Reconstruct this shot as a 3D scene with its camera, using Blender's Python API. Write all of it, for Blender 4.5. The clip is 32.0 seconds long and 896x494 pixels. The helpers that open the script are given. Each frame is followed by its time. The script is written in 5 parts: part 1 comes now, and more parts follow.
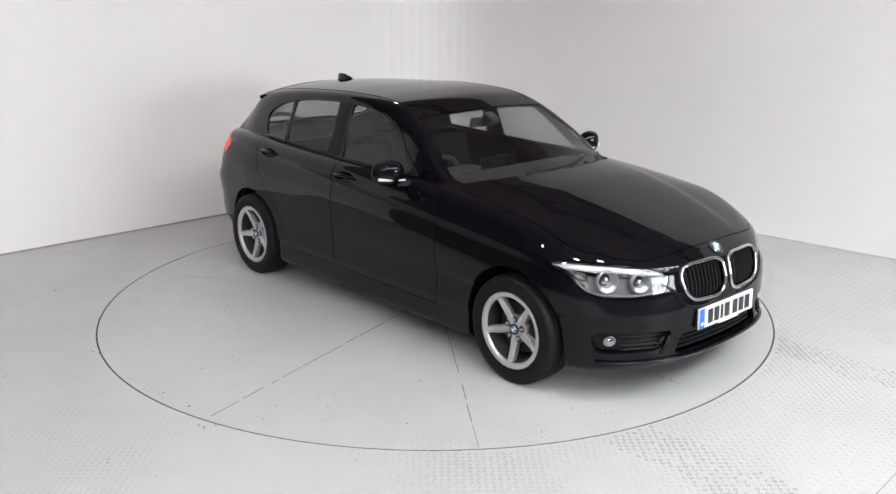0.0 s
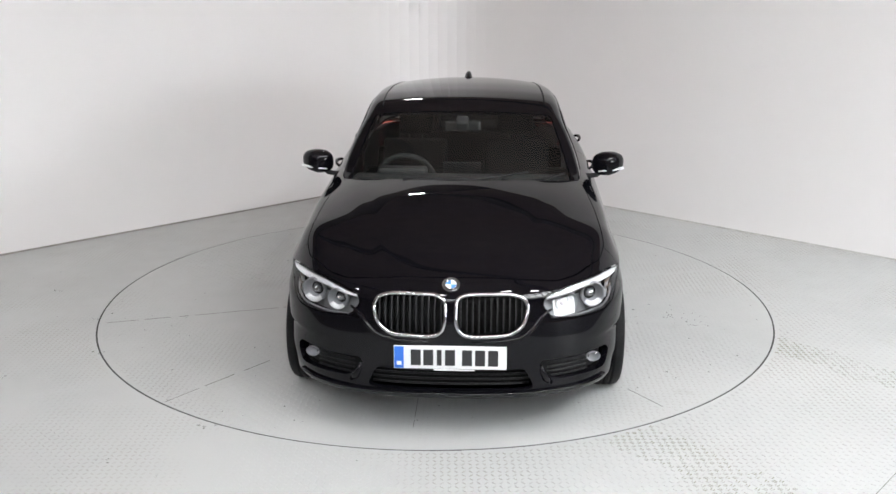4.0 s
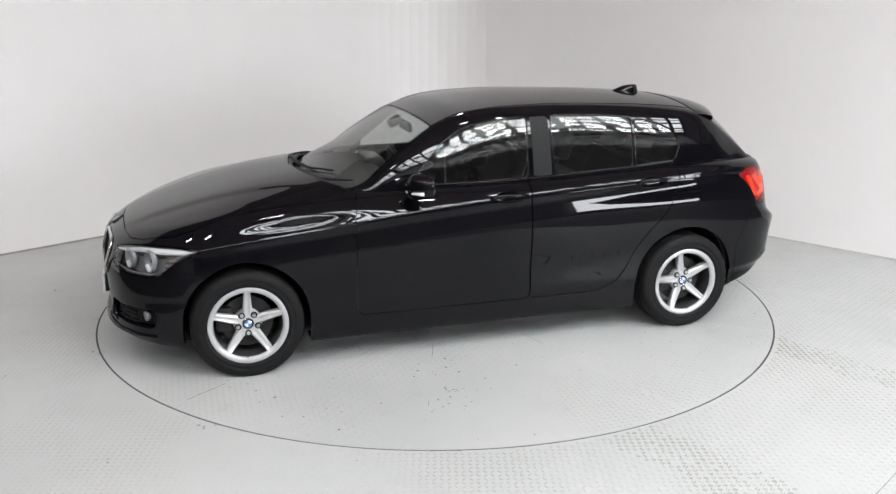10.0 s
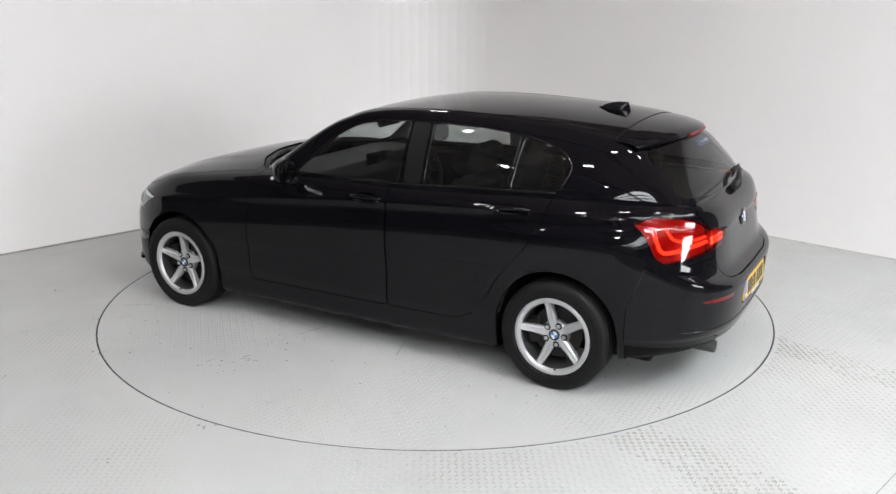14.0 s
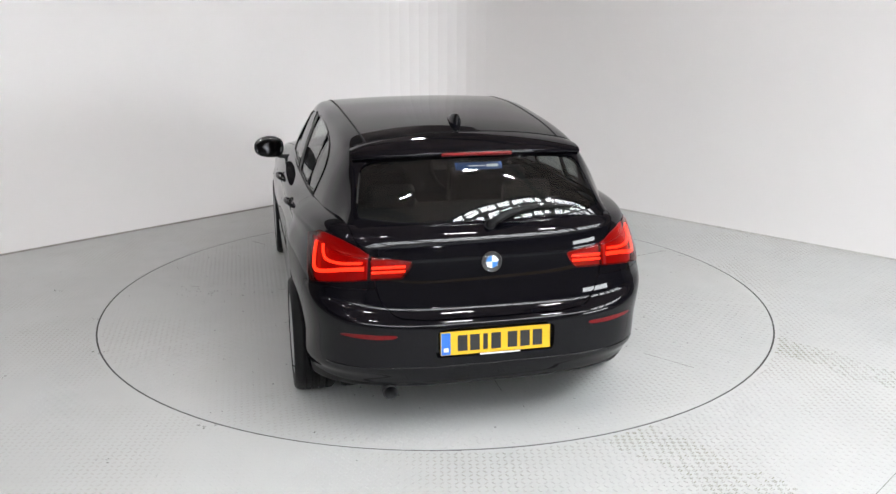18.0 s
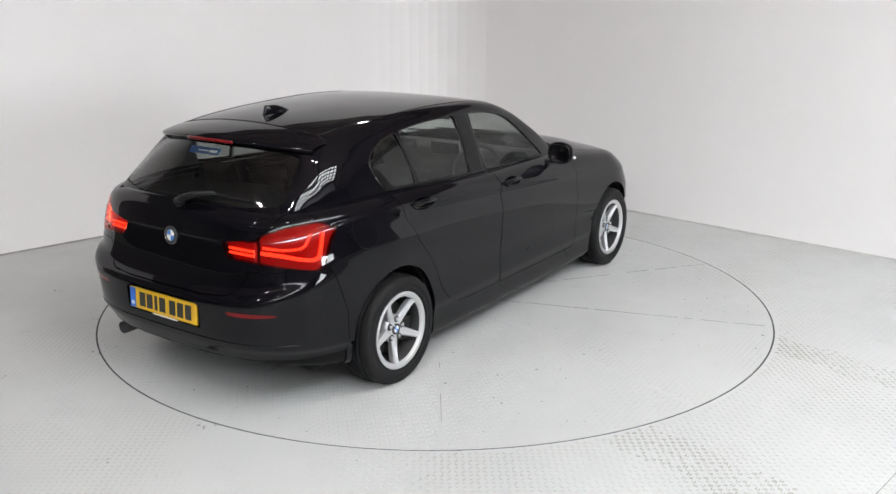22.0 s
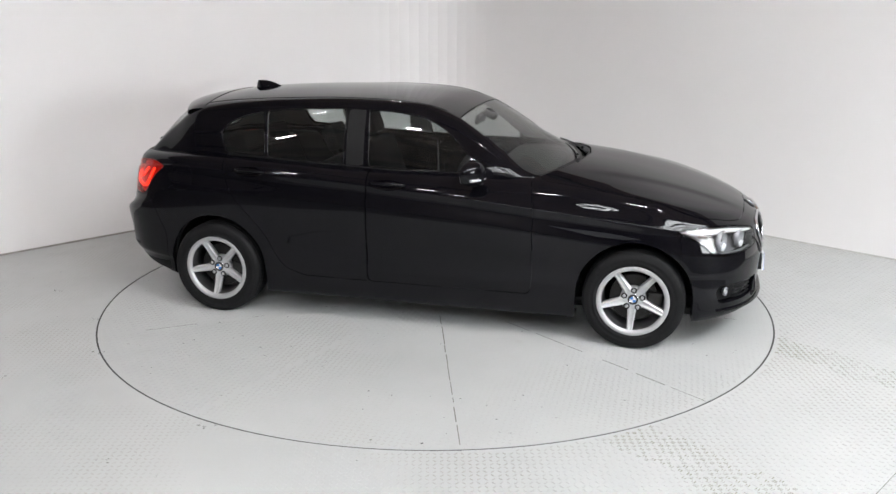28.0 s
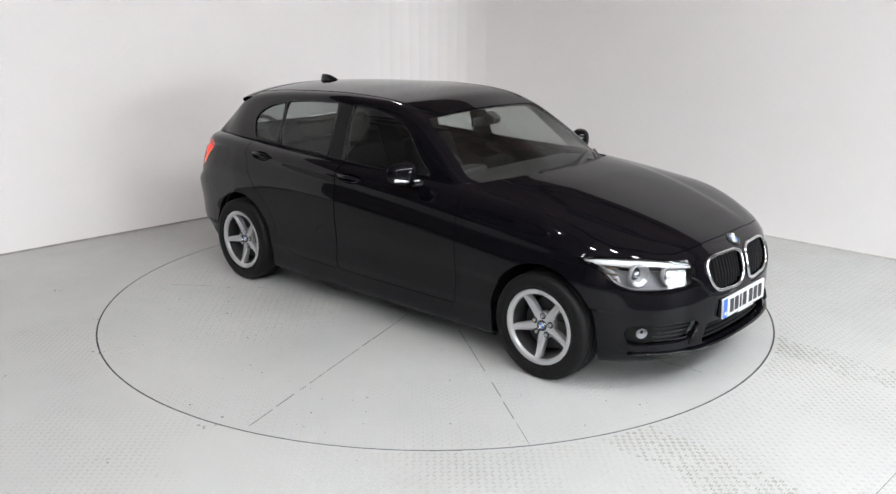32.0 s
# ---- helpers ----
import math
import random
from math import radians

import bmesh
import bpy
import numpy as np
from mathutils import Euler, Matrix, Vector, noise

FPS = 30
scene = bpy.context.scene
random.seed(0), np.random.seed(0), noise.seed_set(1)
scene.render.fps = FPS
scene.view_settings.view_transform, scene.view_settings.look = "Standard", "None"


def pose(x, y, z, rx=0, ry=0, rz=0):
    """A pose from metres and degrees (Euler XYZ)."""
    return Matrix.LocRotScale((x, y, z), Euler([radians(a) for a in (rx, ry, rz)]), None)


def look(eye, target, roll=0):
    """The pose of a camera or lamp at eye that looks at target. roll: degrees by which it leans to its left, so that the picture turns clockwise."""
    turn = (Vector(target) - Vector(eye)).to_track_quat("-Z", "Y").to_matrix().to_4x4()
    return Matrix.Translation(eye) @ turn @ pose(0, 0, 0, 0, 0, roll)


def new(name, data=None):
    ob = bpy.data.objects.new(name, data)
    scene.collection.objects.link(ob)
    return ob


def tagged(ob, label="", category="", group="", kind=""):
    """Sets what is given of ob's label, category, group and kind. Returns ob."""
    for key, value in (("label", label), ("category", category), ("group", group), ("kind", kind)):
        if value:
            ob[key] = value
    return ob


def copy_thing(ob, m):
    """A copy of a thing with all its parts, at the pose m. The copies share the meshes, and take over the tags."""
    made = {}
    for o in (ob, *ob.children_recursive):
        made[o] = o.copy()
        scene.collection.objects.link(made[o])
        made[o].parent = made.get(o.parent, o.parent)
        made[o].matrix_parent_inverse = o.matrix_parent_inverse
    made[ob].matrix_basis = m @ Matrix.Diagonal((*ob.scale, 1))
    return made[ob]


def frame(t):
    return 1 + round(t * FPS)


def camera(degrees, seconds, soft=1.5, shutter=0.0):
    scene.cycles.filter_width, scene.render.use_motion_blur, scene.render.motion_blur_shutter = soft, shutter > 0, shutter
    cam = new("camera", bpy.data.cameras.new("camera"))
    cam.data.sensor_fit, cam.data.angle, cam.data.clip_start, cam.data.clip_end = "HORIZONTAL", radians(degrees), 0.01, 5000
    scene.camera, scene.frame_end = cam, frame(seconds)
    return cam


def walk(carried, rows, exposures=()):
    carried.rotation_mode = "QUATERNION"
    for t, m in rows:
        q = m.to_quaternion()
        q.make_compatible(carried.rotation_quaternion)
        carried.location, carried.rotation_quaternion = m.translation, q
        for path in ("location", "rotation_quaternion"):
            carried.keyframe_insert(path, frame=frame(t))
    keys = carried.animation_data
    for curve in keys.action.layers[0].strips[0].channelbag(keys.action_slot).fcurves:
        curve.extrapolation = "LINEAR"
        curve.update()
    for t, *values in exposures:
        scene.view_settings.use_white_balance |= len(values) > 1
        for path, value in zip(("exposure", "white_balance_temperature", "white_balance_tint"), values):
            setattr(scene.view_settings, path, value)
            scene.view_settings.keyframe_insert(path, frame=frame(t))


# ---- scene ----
# The camera stands still; the car turns before it on the turntable.
TURN = ((0.0, -49.0), (0.5, -53.1), (1.0, -58.3), (2.0, -69.9), (3.0, -81.5), (4.0, -93.3), (4.5, -99.1), (5.5, -110.85), (6.5, -122.6), (7.5, -134.3), (8.5, -145.9), (9.5, -157.6),
        (10.5, -169.4), (11.5, -181.1), (12.5, -192.7), (13.5, -204.3), (14.5, -215.9), (15.5, -228.0), (16.5, -240.1), (17.5, -252.0), (18.5, -263.9), (19.5, -275.7), (20.5, -287.5),
        (21.5, -299.4), (22.5, -311.3), (23.5, -323.0), (24.5, -334.6), (25.5, -346.2), (26.5, -357.8), (27.5, -369.4), (28.5, -381.1), (29.0, -386.9), (29.5, -392.8), (30.0, -398.0),
        (30.5, -401.0), (31.0, -402.6), (31.5, -402.8), (32.0, -402.8))
EYE = (0.0, -5.944, 2.023)
CAR_X, CAR_Y = 0.032, 0.1836
TABLE_R = 2.242

cam = camera(53.48, 32.0, soft=1.5)
VIEW = look(EYE, (EYE[0] + 0.01266 * 5, EYE[1] + 0.96225 * 5, EYE[2] - 0.27189 * 5), 0.075)
walk(cam, [(0.0, VIEW), (32.0, VIEW)])

# ---- light ----
world = bpy.data.worlds.new("sky")
scene.world = world
world.use_nodes = True
wn, wl = world.node_tree.nodes, world.node_tree.links
sky = wn.new("ShaderNodeTexSky")
sky.sky_type, sky.sun_disc = "NISHITA", False
sky.sun_elevation, sky.sun_rotation = radians(38), radians(140)
wn["Background"].inputs["Strength"].default_value = 0.12
wl.new(sky.outputs["Color"], wn["Background"].inputs["Color"])
scene.view_settings.exposure = -0.12


def area_lamp(name, at, to, size, size_y, power, colour=(1, 1, 1)):
    d = bpy.data.lights.new(name, "AREA")
    d.shape, d.size, d.size_y, d.energy, d.color = "RECTANGLE", size, size_y, power, colour
    ob = new(name, d)
    ob.matrix_world = look(at, to)
    return ob


# ---- materials ----
def material(name, colour, rough=0.5, metal=0.0, coat=0.0, spec=0.5, noise_amt=0.0, noise_scale=20.0, bump=0.0, bump_scale=200.0, rough_var=0.0):
    m = bpy.data.materials.new(name)
    m.use_nodes = True
    n, l = m.node_tree.nodes, m.node_tree.links
    b = n["Principled BSDF"]
    b.inputs["Base Color"].default_value = (*colour, 1)
    b.inputs["Roughness"].default_value = rough
    b.inputs["Metallic"].default_value = metal
    b.inputs["Coat Weight"].default_value = coat
    b.inputs["Coat Roughness"].default_value = 0.02
    b.inputs["Specular IOR Level"].default_value = spec
    co = n.new("ShaderNodeTexCoord")
    if noise_amt or rough_var:
        t = n.new("ShaderNodeTexNoise")
        t.inputs["Scale"].default_value = noise_scale
        t.inputs["Detail"].default_value = 6
        l.new(co.outputs["Object"], t.inputs["Vector"])
        if noise_amt:
            mix = n.new("ShaderNodeMix")
            mix.data_type = "RGBA"
            mix.inputs["A"].default_value = (*[c * (1 - noise_amt) for c in colour], 1)
            mix.inputs["B"].default_value = (*[min(1, c * (1 + noise_amt)) for c in colour], 1)
            l.new(t.outputs["Fac"], mix.inputs["Factor"])
            l.new(mix.outputs["Result"], b.inputs["Base Color"])
        if rough_var:
            r = n.new("ShaderNodeMapRange")
            r.inputs["To Min"].default_value, r.inputs["To Max"].default_value = max(0, rough - rough_var), rough + rough_var
            l.new(t.outputs["Fac"], r.inputs["Value"])
            l.new(r.outputs["Result"], b.inputs["Roughness"])
    if bump:
        t2 = n.new("ShaderNodeTexNoise")
        t2.inputs["Scale"].default_value = bump_scale
        t2.inputs["Detail"].default_value = 4
        l.new(co.outputs["Object"], t2.inputs["Vector"])
        bp = n.new("ShaderNodeBump")
        bp.inputs["Strength"].default_value = bump
        bp.inputs["Distance"].default_value = 0.002
        l.new(t2.outputs["Fac"], bp.inputs["Height"])
        l.new(bp.outputs["Normal"], b.inputs["Normal"])
    return m


def glass_material(name, tint, rough=0.0, haze=0.0):
    """A thin pane: tinted see-through and a mirror mixed by Fresnel."""
    m = bpy.data.materials.new(name)
    m.use_nodes = True
    n, l = m.node_tree.nodes, m.node_tree.links
    n.remove(n["Principled BSDF"])
    tr, gl, fr, mx = n.new("ShaderNodeBsdfTransparent"), n.new("ShaderNodeBsdfGlossy"), n.new("ShaderNodeLayerWeight"), n.new("ShaderNodeMixShader")
    pw, ad = n.new("ShaderNodeMath"), n.new("ShaderNodeMath")
    tr.inputs["Color"].default_value = (*tint, 1)
    gl.inputs["Roughness"].default_value = rough
    fr.inputs["Blend"].default_value = 0.5
    pw.operation, ad.operation = "POWER", "MULTIPLY_ADD"
    pw.inputs[1].default_value = 5.0
    ad.inputs[1].default_value, ad.inputs[2].default_value = 0.93, 0.05
    l.new(fr.outputs["Facing"], pw.inputs[0])
    l.new(pw.outputs["Value"], ad.inputs[0])
    l.new(ad.outputs["Value"], mx.inputs["Fac"])
    if haze:  # pale diffuse veil: a little dust, and grey reflections put into colour
        df, mh = n.new("ShaderNodeBsdfDiffuse"), n.new("ShaderNodeMixShader")
        df.inputs["Color"].default_value = (0.8, 0.8, 0.78, 1)
        mh.inputs["Fac"].default_value = haze
        l.new(tr.outputs["BSDF"], mh.inputs[1])
        l.new(df.outputs["BSDF"], mh.inputs[2])
        l.new(mh.outputs["Shader"], mx.inputs[1])
    else:
        l.new(tr.outputs["BSDF"], mx.inputs[1])
    l.new(gl.outputs["BSDF"], mx.inputs[2])
    l.new(mx.outputs["Shader"], n["Material Output"].inputs["Surface"])
    return m


def glow_material(name, colour, strength, base=(0.02, 0.02, 0.02)):
    m = material(name, base, 0.3)
    b = m.node_tree.nodes["Principled BSDF"]
    b.inputs["Emission Color"].default_value = (*colour, 1)
    b.inputs["Emission Strength"].default_value = strength
    return m


PAINT = material("black_metallic_paint", (0.0030, 0.0029, 0.0043), 0.35, 0.0, 0.9, 0.0, noise_amt=0.25, noise_scale=900)
PAINT.node_tree.nodes["Principled BSDF"].inputs["Coat IOR"].default_value = 1.365
PLASTIC = material("black_plastic", (0.012, 0.012, 0.013), 0.45, spec=0.25, bump=0.15, bump_scale=600, noise_amt=0.2, noise_scale=60)
PILLAR = material("satin_pillar_trim", (0.008, 0.008, 0.0085), 0.45, spec=0.16)
VALANCE = material("lower_black_plastic", (0.004, 0.004, 0.0042), 0.45, spec=0.10, noise_amt=0.2, noise_scale=60)
GLOSS = material("gloss_black_plastic", (0.006, 0.006, 0.007), 0.12, spec=0.3, coat=0.2)
RUBBER = material("tyre_rubber", (0.009, 0.009, 0.0095), 0.55, spec=0.13, noise_amt=0.3, noise_scale=40, bump=0.2, bump_scale=400)
SEAL = material("rubber_seal", (0.006, 0.006, 0.006), 0.6, spec=0.15)
BADGE_GREY = material("badge_ring_grey", (0.06, 0.06, 0.062), 0.3, 0.5)
BARREL = material("grey_wheel_barrel", (0.055, 0.055, 0.057), 0.45, 0.4, noise_amt=0.1, noise_scale=60)
ALLOY = material("silver_alloy", (0.52, 0.525, 0.535), 0.33, 0.6, 0.4, noise_amt=0.06, noise_scale=700)
STEEL = material("brake_steel", (0.025, 0.024, 0.023), 0.5, 0.6, noise_amt=0.3, noise_scale=90)
BOLT = material("bolt_steel", (0.42, 0.42, 0.43), 0.4, 0.5)
CHROME = material("chrome", (0.62, 0.62, 0.63), 0.14, 1.0)
DARK_CLOTH = material("dark_cloth", (0.006, 0.006, 0.0066), 0.9, noise_amt=0.3, noise_scale=300, bump=0.3, bump_scale=900)
DASH = material("dash_plastic", (0.030, 0.030, 0.032), 0.6, noise_amt=0.2, noise_scale=200, bump=0.2, bump_scale=500)
LINING = material("grey_lining", (0.18, 0.18, 0.175), 0.9, noise_amt=0.1, noise_scale=400)
SIDE_GLASS = glass_material("tinted_glass", (0.55, 0.58, 0.57), haze=0.006)
SCREEN_GLASS = glass_material("screen_glass", (0.80, 0.83, 0.81), haze=0.004)
REAR_GLASS = glass_material("rear_glass", (0.50, 0.53, 0.52), haze=0.003)
LENS = glass_material("clear_lens", (0.93, 0.94, 0.95))
RED_LENS = glass_material("red_lens", (0.90, 0.25, 0.20))
LAMP_GREY = material("lamp_housing_grey", (0.22, 0.22, 0.228), 0.42, 0.3)
LAMP_SILVER = material("satin_lamp_silver", (0.32, 0.32, 0.335), 0.42, 0.5)
AMBER = material("amber_facet", (0.10, 0.07, 0.05), 0.3)
RED_GLOW = glow_material("lit_red_tube", (1.0, 0.115, 0.045), 2.8, (0.4, 0.02, 0.01))
RED_DARK = glow_material("dark_red_plastic", (1.0, 0.012, 0.02), 0.15, (0.14, 0.002, 0.003))
# faint emission brightens these pale parts, even unlit half rings and mirror indicators
MILKY = glow_material("pale_lamp_glow", (1.0, 0.98, 0.95), 0.12, (0.66, 0.66, 0.68))
RED_BODY = material("red_plastic", (0.15, 0.004, 0.006), 0.3, spec=0.3)
MIRROR = material("door_mirror_glass", (0.22, 0.22, 0.23), 0.03, 1.0)
PLATE_WHITE = material("white_plate", (0.74, 0.75, 0.76), 0.35, noise_amt=0.03, noise_scale=50)
PLATE_YELLOW = material("yellow_plate", (0.75, 0.45, 0.02), 0.35, noise_amt=0.03, noise_scale=50)
PLATE_BLUE = material("blue_band", (0.03, 0.16, 0.62), 0.35)
INK = material("black_ink", (0.02, 0.02, 0.022), 0.5)
WHITE = material("white_enamel", (0.8, 0.8, 0.8), 0.3)
BLUE = material("blue_enamel", (0.05, 0.22, 0.6), 0.3)
STICKER_BLUE = material("blue_sticker", (0.02, 0.07, 0.22), 0.5)



# ---- mesh helpers ----
def part(name, bm, mat, parent=None, label="", smooth=False):
    me = bpy.data.meshes.new(name)
    bm.to_mesh(me)
    bm.free()
    me.materials.append(mat)
    if smooth:
        me.shade_smooth()
    ob = new(name, me)
    ob.parent = parent
    if label:
        ob["label"] = label
    return ob


def mesh_of(name, v, f, mat, parent=None, label="", smooth=False):
    me = bpy.data.meshes.new(name)
    me.from_pydata([tuple(p) for p in v], [], [tuple(int(i) for i in q) for q in f])
    me.materials.append(mat)
    if smooth:
        me.shade_smooth()
    ob = new(name, me)
    ob.parent = parent
    if label:
        ob["label"] = label
    return ob


def box(bm, sx, sy, sz, m=None, bevel=0.0, seg=2):
    r = bmesh.ops.create_cube(bm, size=1.0)
    vs = r["verts"]
    bmesh.ops.scale(bm, vec=(sx, sy, sz), verts=vs)
    if bevel:
        es = list({e for v in vs for e in v.link_edges})
        r2 = bmesh.ops.bevel(bm, geom=es, offset=bevel, segments=seg, profile=0.6, affect="EDGES")
        vs = list({v for f in r2["faces"] for v in f.verts} | {v for v in vs if v.is_valid})
    if m is not None:
        bmesh.ops.transform(bm, matrix=m, verts=vs)
    return vs


def turned(bm, profile, n=64, m=None, closed=False):
    """Turn a profile of (radius, height) about z."""
    rings = []
    for r, h in profile:
        rings.append([bm.verts.new((r * math.cos(a), r * math.sin(a), h)) for a in (2 * math.pi * i / n for i in range(n))])
    pairs = list(zip(rings, rings[1:])) + ([(rings[-1], rings[0])] if closed else [])
    for a, b in pairs:
        for i in range(n):
            bm.faces.new((a[i], a[(i + 1) % n], b[(i + 1) % n], b[i]))
    if m is not None:
        bmesh.ops.transform(bm, matrix=m, verts=[v for r in rings for v in r])
    return rings


def tube(bm, pts, radius, n=8, closed=False, flat=1.0, up=(0, 0, 1)):
    """A tube along points; flat squeezes it across the up axis."""
    pts = [Vector(p) for p in pts]
    rings = []
    k = len(pts)
    for i, p in enumerate(pts):
        a = pts[(i - 1) % k] if closed or i else p
        b = pts[(i + 1) % k] if closed or i < k - 1 else p
        t = (b - a).normalized()
        s = t.cross(Vector(up))
        s = s.normalized() if s.length > 1e-6 else Vector((1, 0, 0))
        w = s.cross(t).normalized()
        r = float(radius[i] if isinstance(radius, (list, tuple)) else radius)
        rings.append([bm.verts.new(p + r * (math.cos(q) * s + flat * math.sin(q) * w)) for q in (2 * math.pi * j / n for j in range(n))])
    for i in range(k if closed else k - 1):
        a, b = rings[i], rings[(i + 1) % k]
        for j in range(n):
            bm.faces.new((a[j], a[(j + 1) % n], b[(j + 1) % n], b[j]))
    if not closed:
        bm.faces.new(rings[0][::-1])
        bm.faces.new(rings[-1])


# ---- the room ----
CORNER = Vector((0.02, 4.27, 0))
DIR_L, DIR_R = Vector((-0.733, -0.680, 0)), Vector((0.722, -0.692, 0))
ROOF_Z = 6.4
WALL_H = 3.4
SIDE = 6.6


def wall_material():
    m = material("white_wall_paint", (0.795, 0.778, 0.774), 0.55, noise_amt=0.025, noise_scale=1.3, bump=0.25, bump_scale=60)
    return m


def floor_material(name, seed, worn=0.0):
    """Pale grey floor paint on steel tread plate, scuffed and worn in patches."""
    m = bpy.data.materials.new(name)
    m.use_nodes = True
    n, l = m.node_tree.nodes, m.node_tree.links
    b = n["Principled BSDF"]
    b.inputs["Specular IOR Level"].default_value = 0.28
    co = n.new("ShaderNodeTexCoord")
    mp = n.new("ShaderNodeMapping")
    mp.inputs["Location"].default_value = (seed, seed * 2, 0)
    l.new(co.outputs["Object"], mp.inputs["Vector"])
    big, mid, fine = n.new("ShaderNodeTexNoise"), n.new("ShaderNodeTexNoise"), n.new("ShaderNodeTexNoise")
    for t, s, d in ((big, 0.7, 3), (mid, 6, 6), (fine, 70, 5)):
        t.inputs["Scale"].default_value, t.inputs["Detail"].default_value = s, d
        l.new(mp.outputs["Vector"], t.inputs["Vector"])
    ramp = n.new("ShaderNodeValToRGB")
    ramp.color_ramp.elements[0].position, ramp.color_ramp.elements[0].color = 0.3, (0.40, 0.408, 0.403, 1)
    ramp.color_ramp.elements[1].position, ramp.color_ramp.elements[1].color = 0.7, (0.46, 0.467, 0.46, 1)
    l.new(big.outputs["Fac"], ramp.inputs["Fac"])
    stain = n.new("ShaderNodeMapRange")
    stain.inputs["From Min"].default_value, stain.inputs["From Max"].default_value = 0.66, 0.80
    stain.inputs["To Min"].default_value, stain.inputs["To Max"].default_value = 0.0, 0.30
    l.new(mid.outputs["Fac"], stain.inputs["Value"])
    mix = n.new("ShaderNodeMix")
    mix.data_type = "RGBA"
    mix.inputs["B"].default_value = (0.33, 0.32, 0.29, 1)
    l.new(stain.outputs["Result"], mix.inputs["Factor"])
    l.new(ramp.outputs["Color"], mix.inputs["A"])
    if worn:
        wear = n.new("ShaderNodeMapRange")
        wear.inputs["From Min"].default_value, wear.inputs["From Max"].default_value = 0.47, 0.62
        wear.inputs["To Max"].default_value = worn
        wn2 = n.new("ShaderNodeTexNoise")
        wn2.inputs["Scale"].default_value, wn2.inputs["Detail"].default_value = 1.1, 4
        l.new(mp.outputs["Vector"], wn2.inputs["Vector"])
        l.new(wn2.outputs["Fac"], wear.inputs["Value"])
        mw = n.new("ShaderNodeMix")
        mw.data_type = "RGBA"
        mw.inputs["B"].default_value = (0.25, 0.235, 0.17, 1)
        l.new(wear.outputs["Result"], mw.inputs["Factor"])
        l.new(mix.outputs["Result"], mw.inputs["A"])
        l.new(mw.outputs["Result"], b.inputs["Base Color"])
        l.new(wear.outputs["Result"], b.inputs["Metallic"])
    else:
        l.new(mix.outputs["Result"], b.inputs["Base Color"])
    r = n.new("ShaderNodeMapRange")
    r.inputs["To Min"].default_value, r.inputs["To Max"].default_value = 0.28, 0.55
    l.new(mid.outputs["Fac"], r.inputs["Value"])
    l.new(r.outputs["Result"], b.inputs["Roughness"])
    bp = n.new("ShaderNodeBump")
    bp.inputs["Strength"].default_value, bp.inputs["Distance"].default_value = 0.12, 0.002
    l.new(fine.outputs["Fac"], bp.inputs["Height"])
    l.new(bp.outputs["Normal"], b.inputs["Normal"])
    return m


WALL = wall_material()
FLOOR = floor_material("grey_floor_paint", 3.0)
TABLE = floor_material("turntable_paint", 11.0)
FLOOR_LUG = floor_material("worn_floor_lugs", 3.0, 0.35)
TRACK_LUG = floor_material("track_lugs", 7.0, 0.85)
TRACK_DIRT = material("track_dirt", (0.20, 0.195, 0.15), 0.75, noise_amt=0.4, noise_scale=5.0)
TABLE_LUG = floor_material("worn_table_lugs", 11.0, 0.22)
SEAMDARK = material("seam_dirt", (0.16, 0.155, 0.14), 0.8, noise_amt=0.4, noise_scale=25)
JOINT = material("grey_foot_line", (0.28, 0.27, 0.25), 0.7, noise_amt=0.4, noise_scale=9)
PALE_JOINT = material("pale_foot_line", (0.50, 0.49, 0.47), 0.7, noise_amt=0.3, noise_scale=9)
GAP = material("dark_gap", (0.03, 0.03, 0.028), 0.8)
HALL = material("brown_hall_brick", (0.15, 0.13, 0.12), 0.85, noise_amt=0.3, noise_scale=2.0)
CONCRETE = material("dark_concrete", (0.06, 0.058, 0.055), 0.7, noise_amt=0.3, noise_scale=1.5)
HALL_ROOF = material("hall_roof_sheet", (0.62, 0.485, 0.43), 0.8, noise_amt=0.2, noise_scale=3.0)
FASCIA = material("grey_fascia", (0.30, 0.30, 0.30), 0.6, noise_amt=0.1, noise_scale=3.0)
ROOF_STEEL = material("painted_roof_steel", (0.26, 0.23, 0.21), 0.6, noise_amt=0.2, noise_scale=2.0)
BAR = material("glazing_bar", (0.12, 0.12, 0.12), 0.5)
DAY_PANEL = glow_material("daylit_panel", (0.93, 0.97, 1.0), 30.0, (0.7, 0.7, 0.7))
TUBE = glow_material("lit_lamp_panel", (1.0, 0.985, 0.99), 400.0, (0.6, 0.6, 0.6))


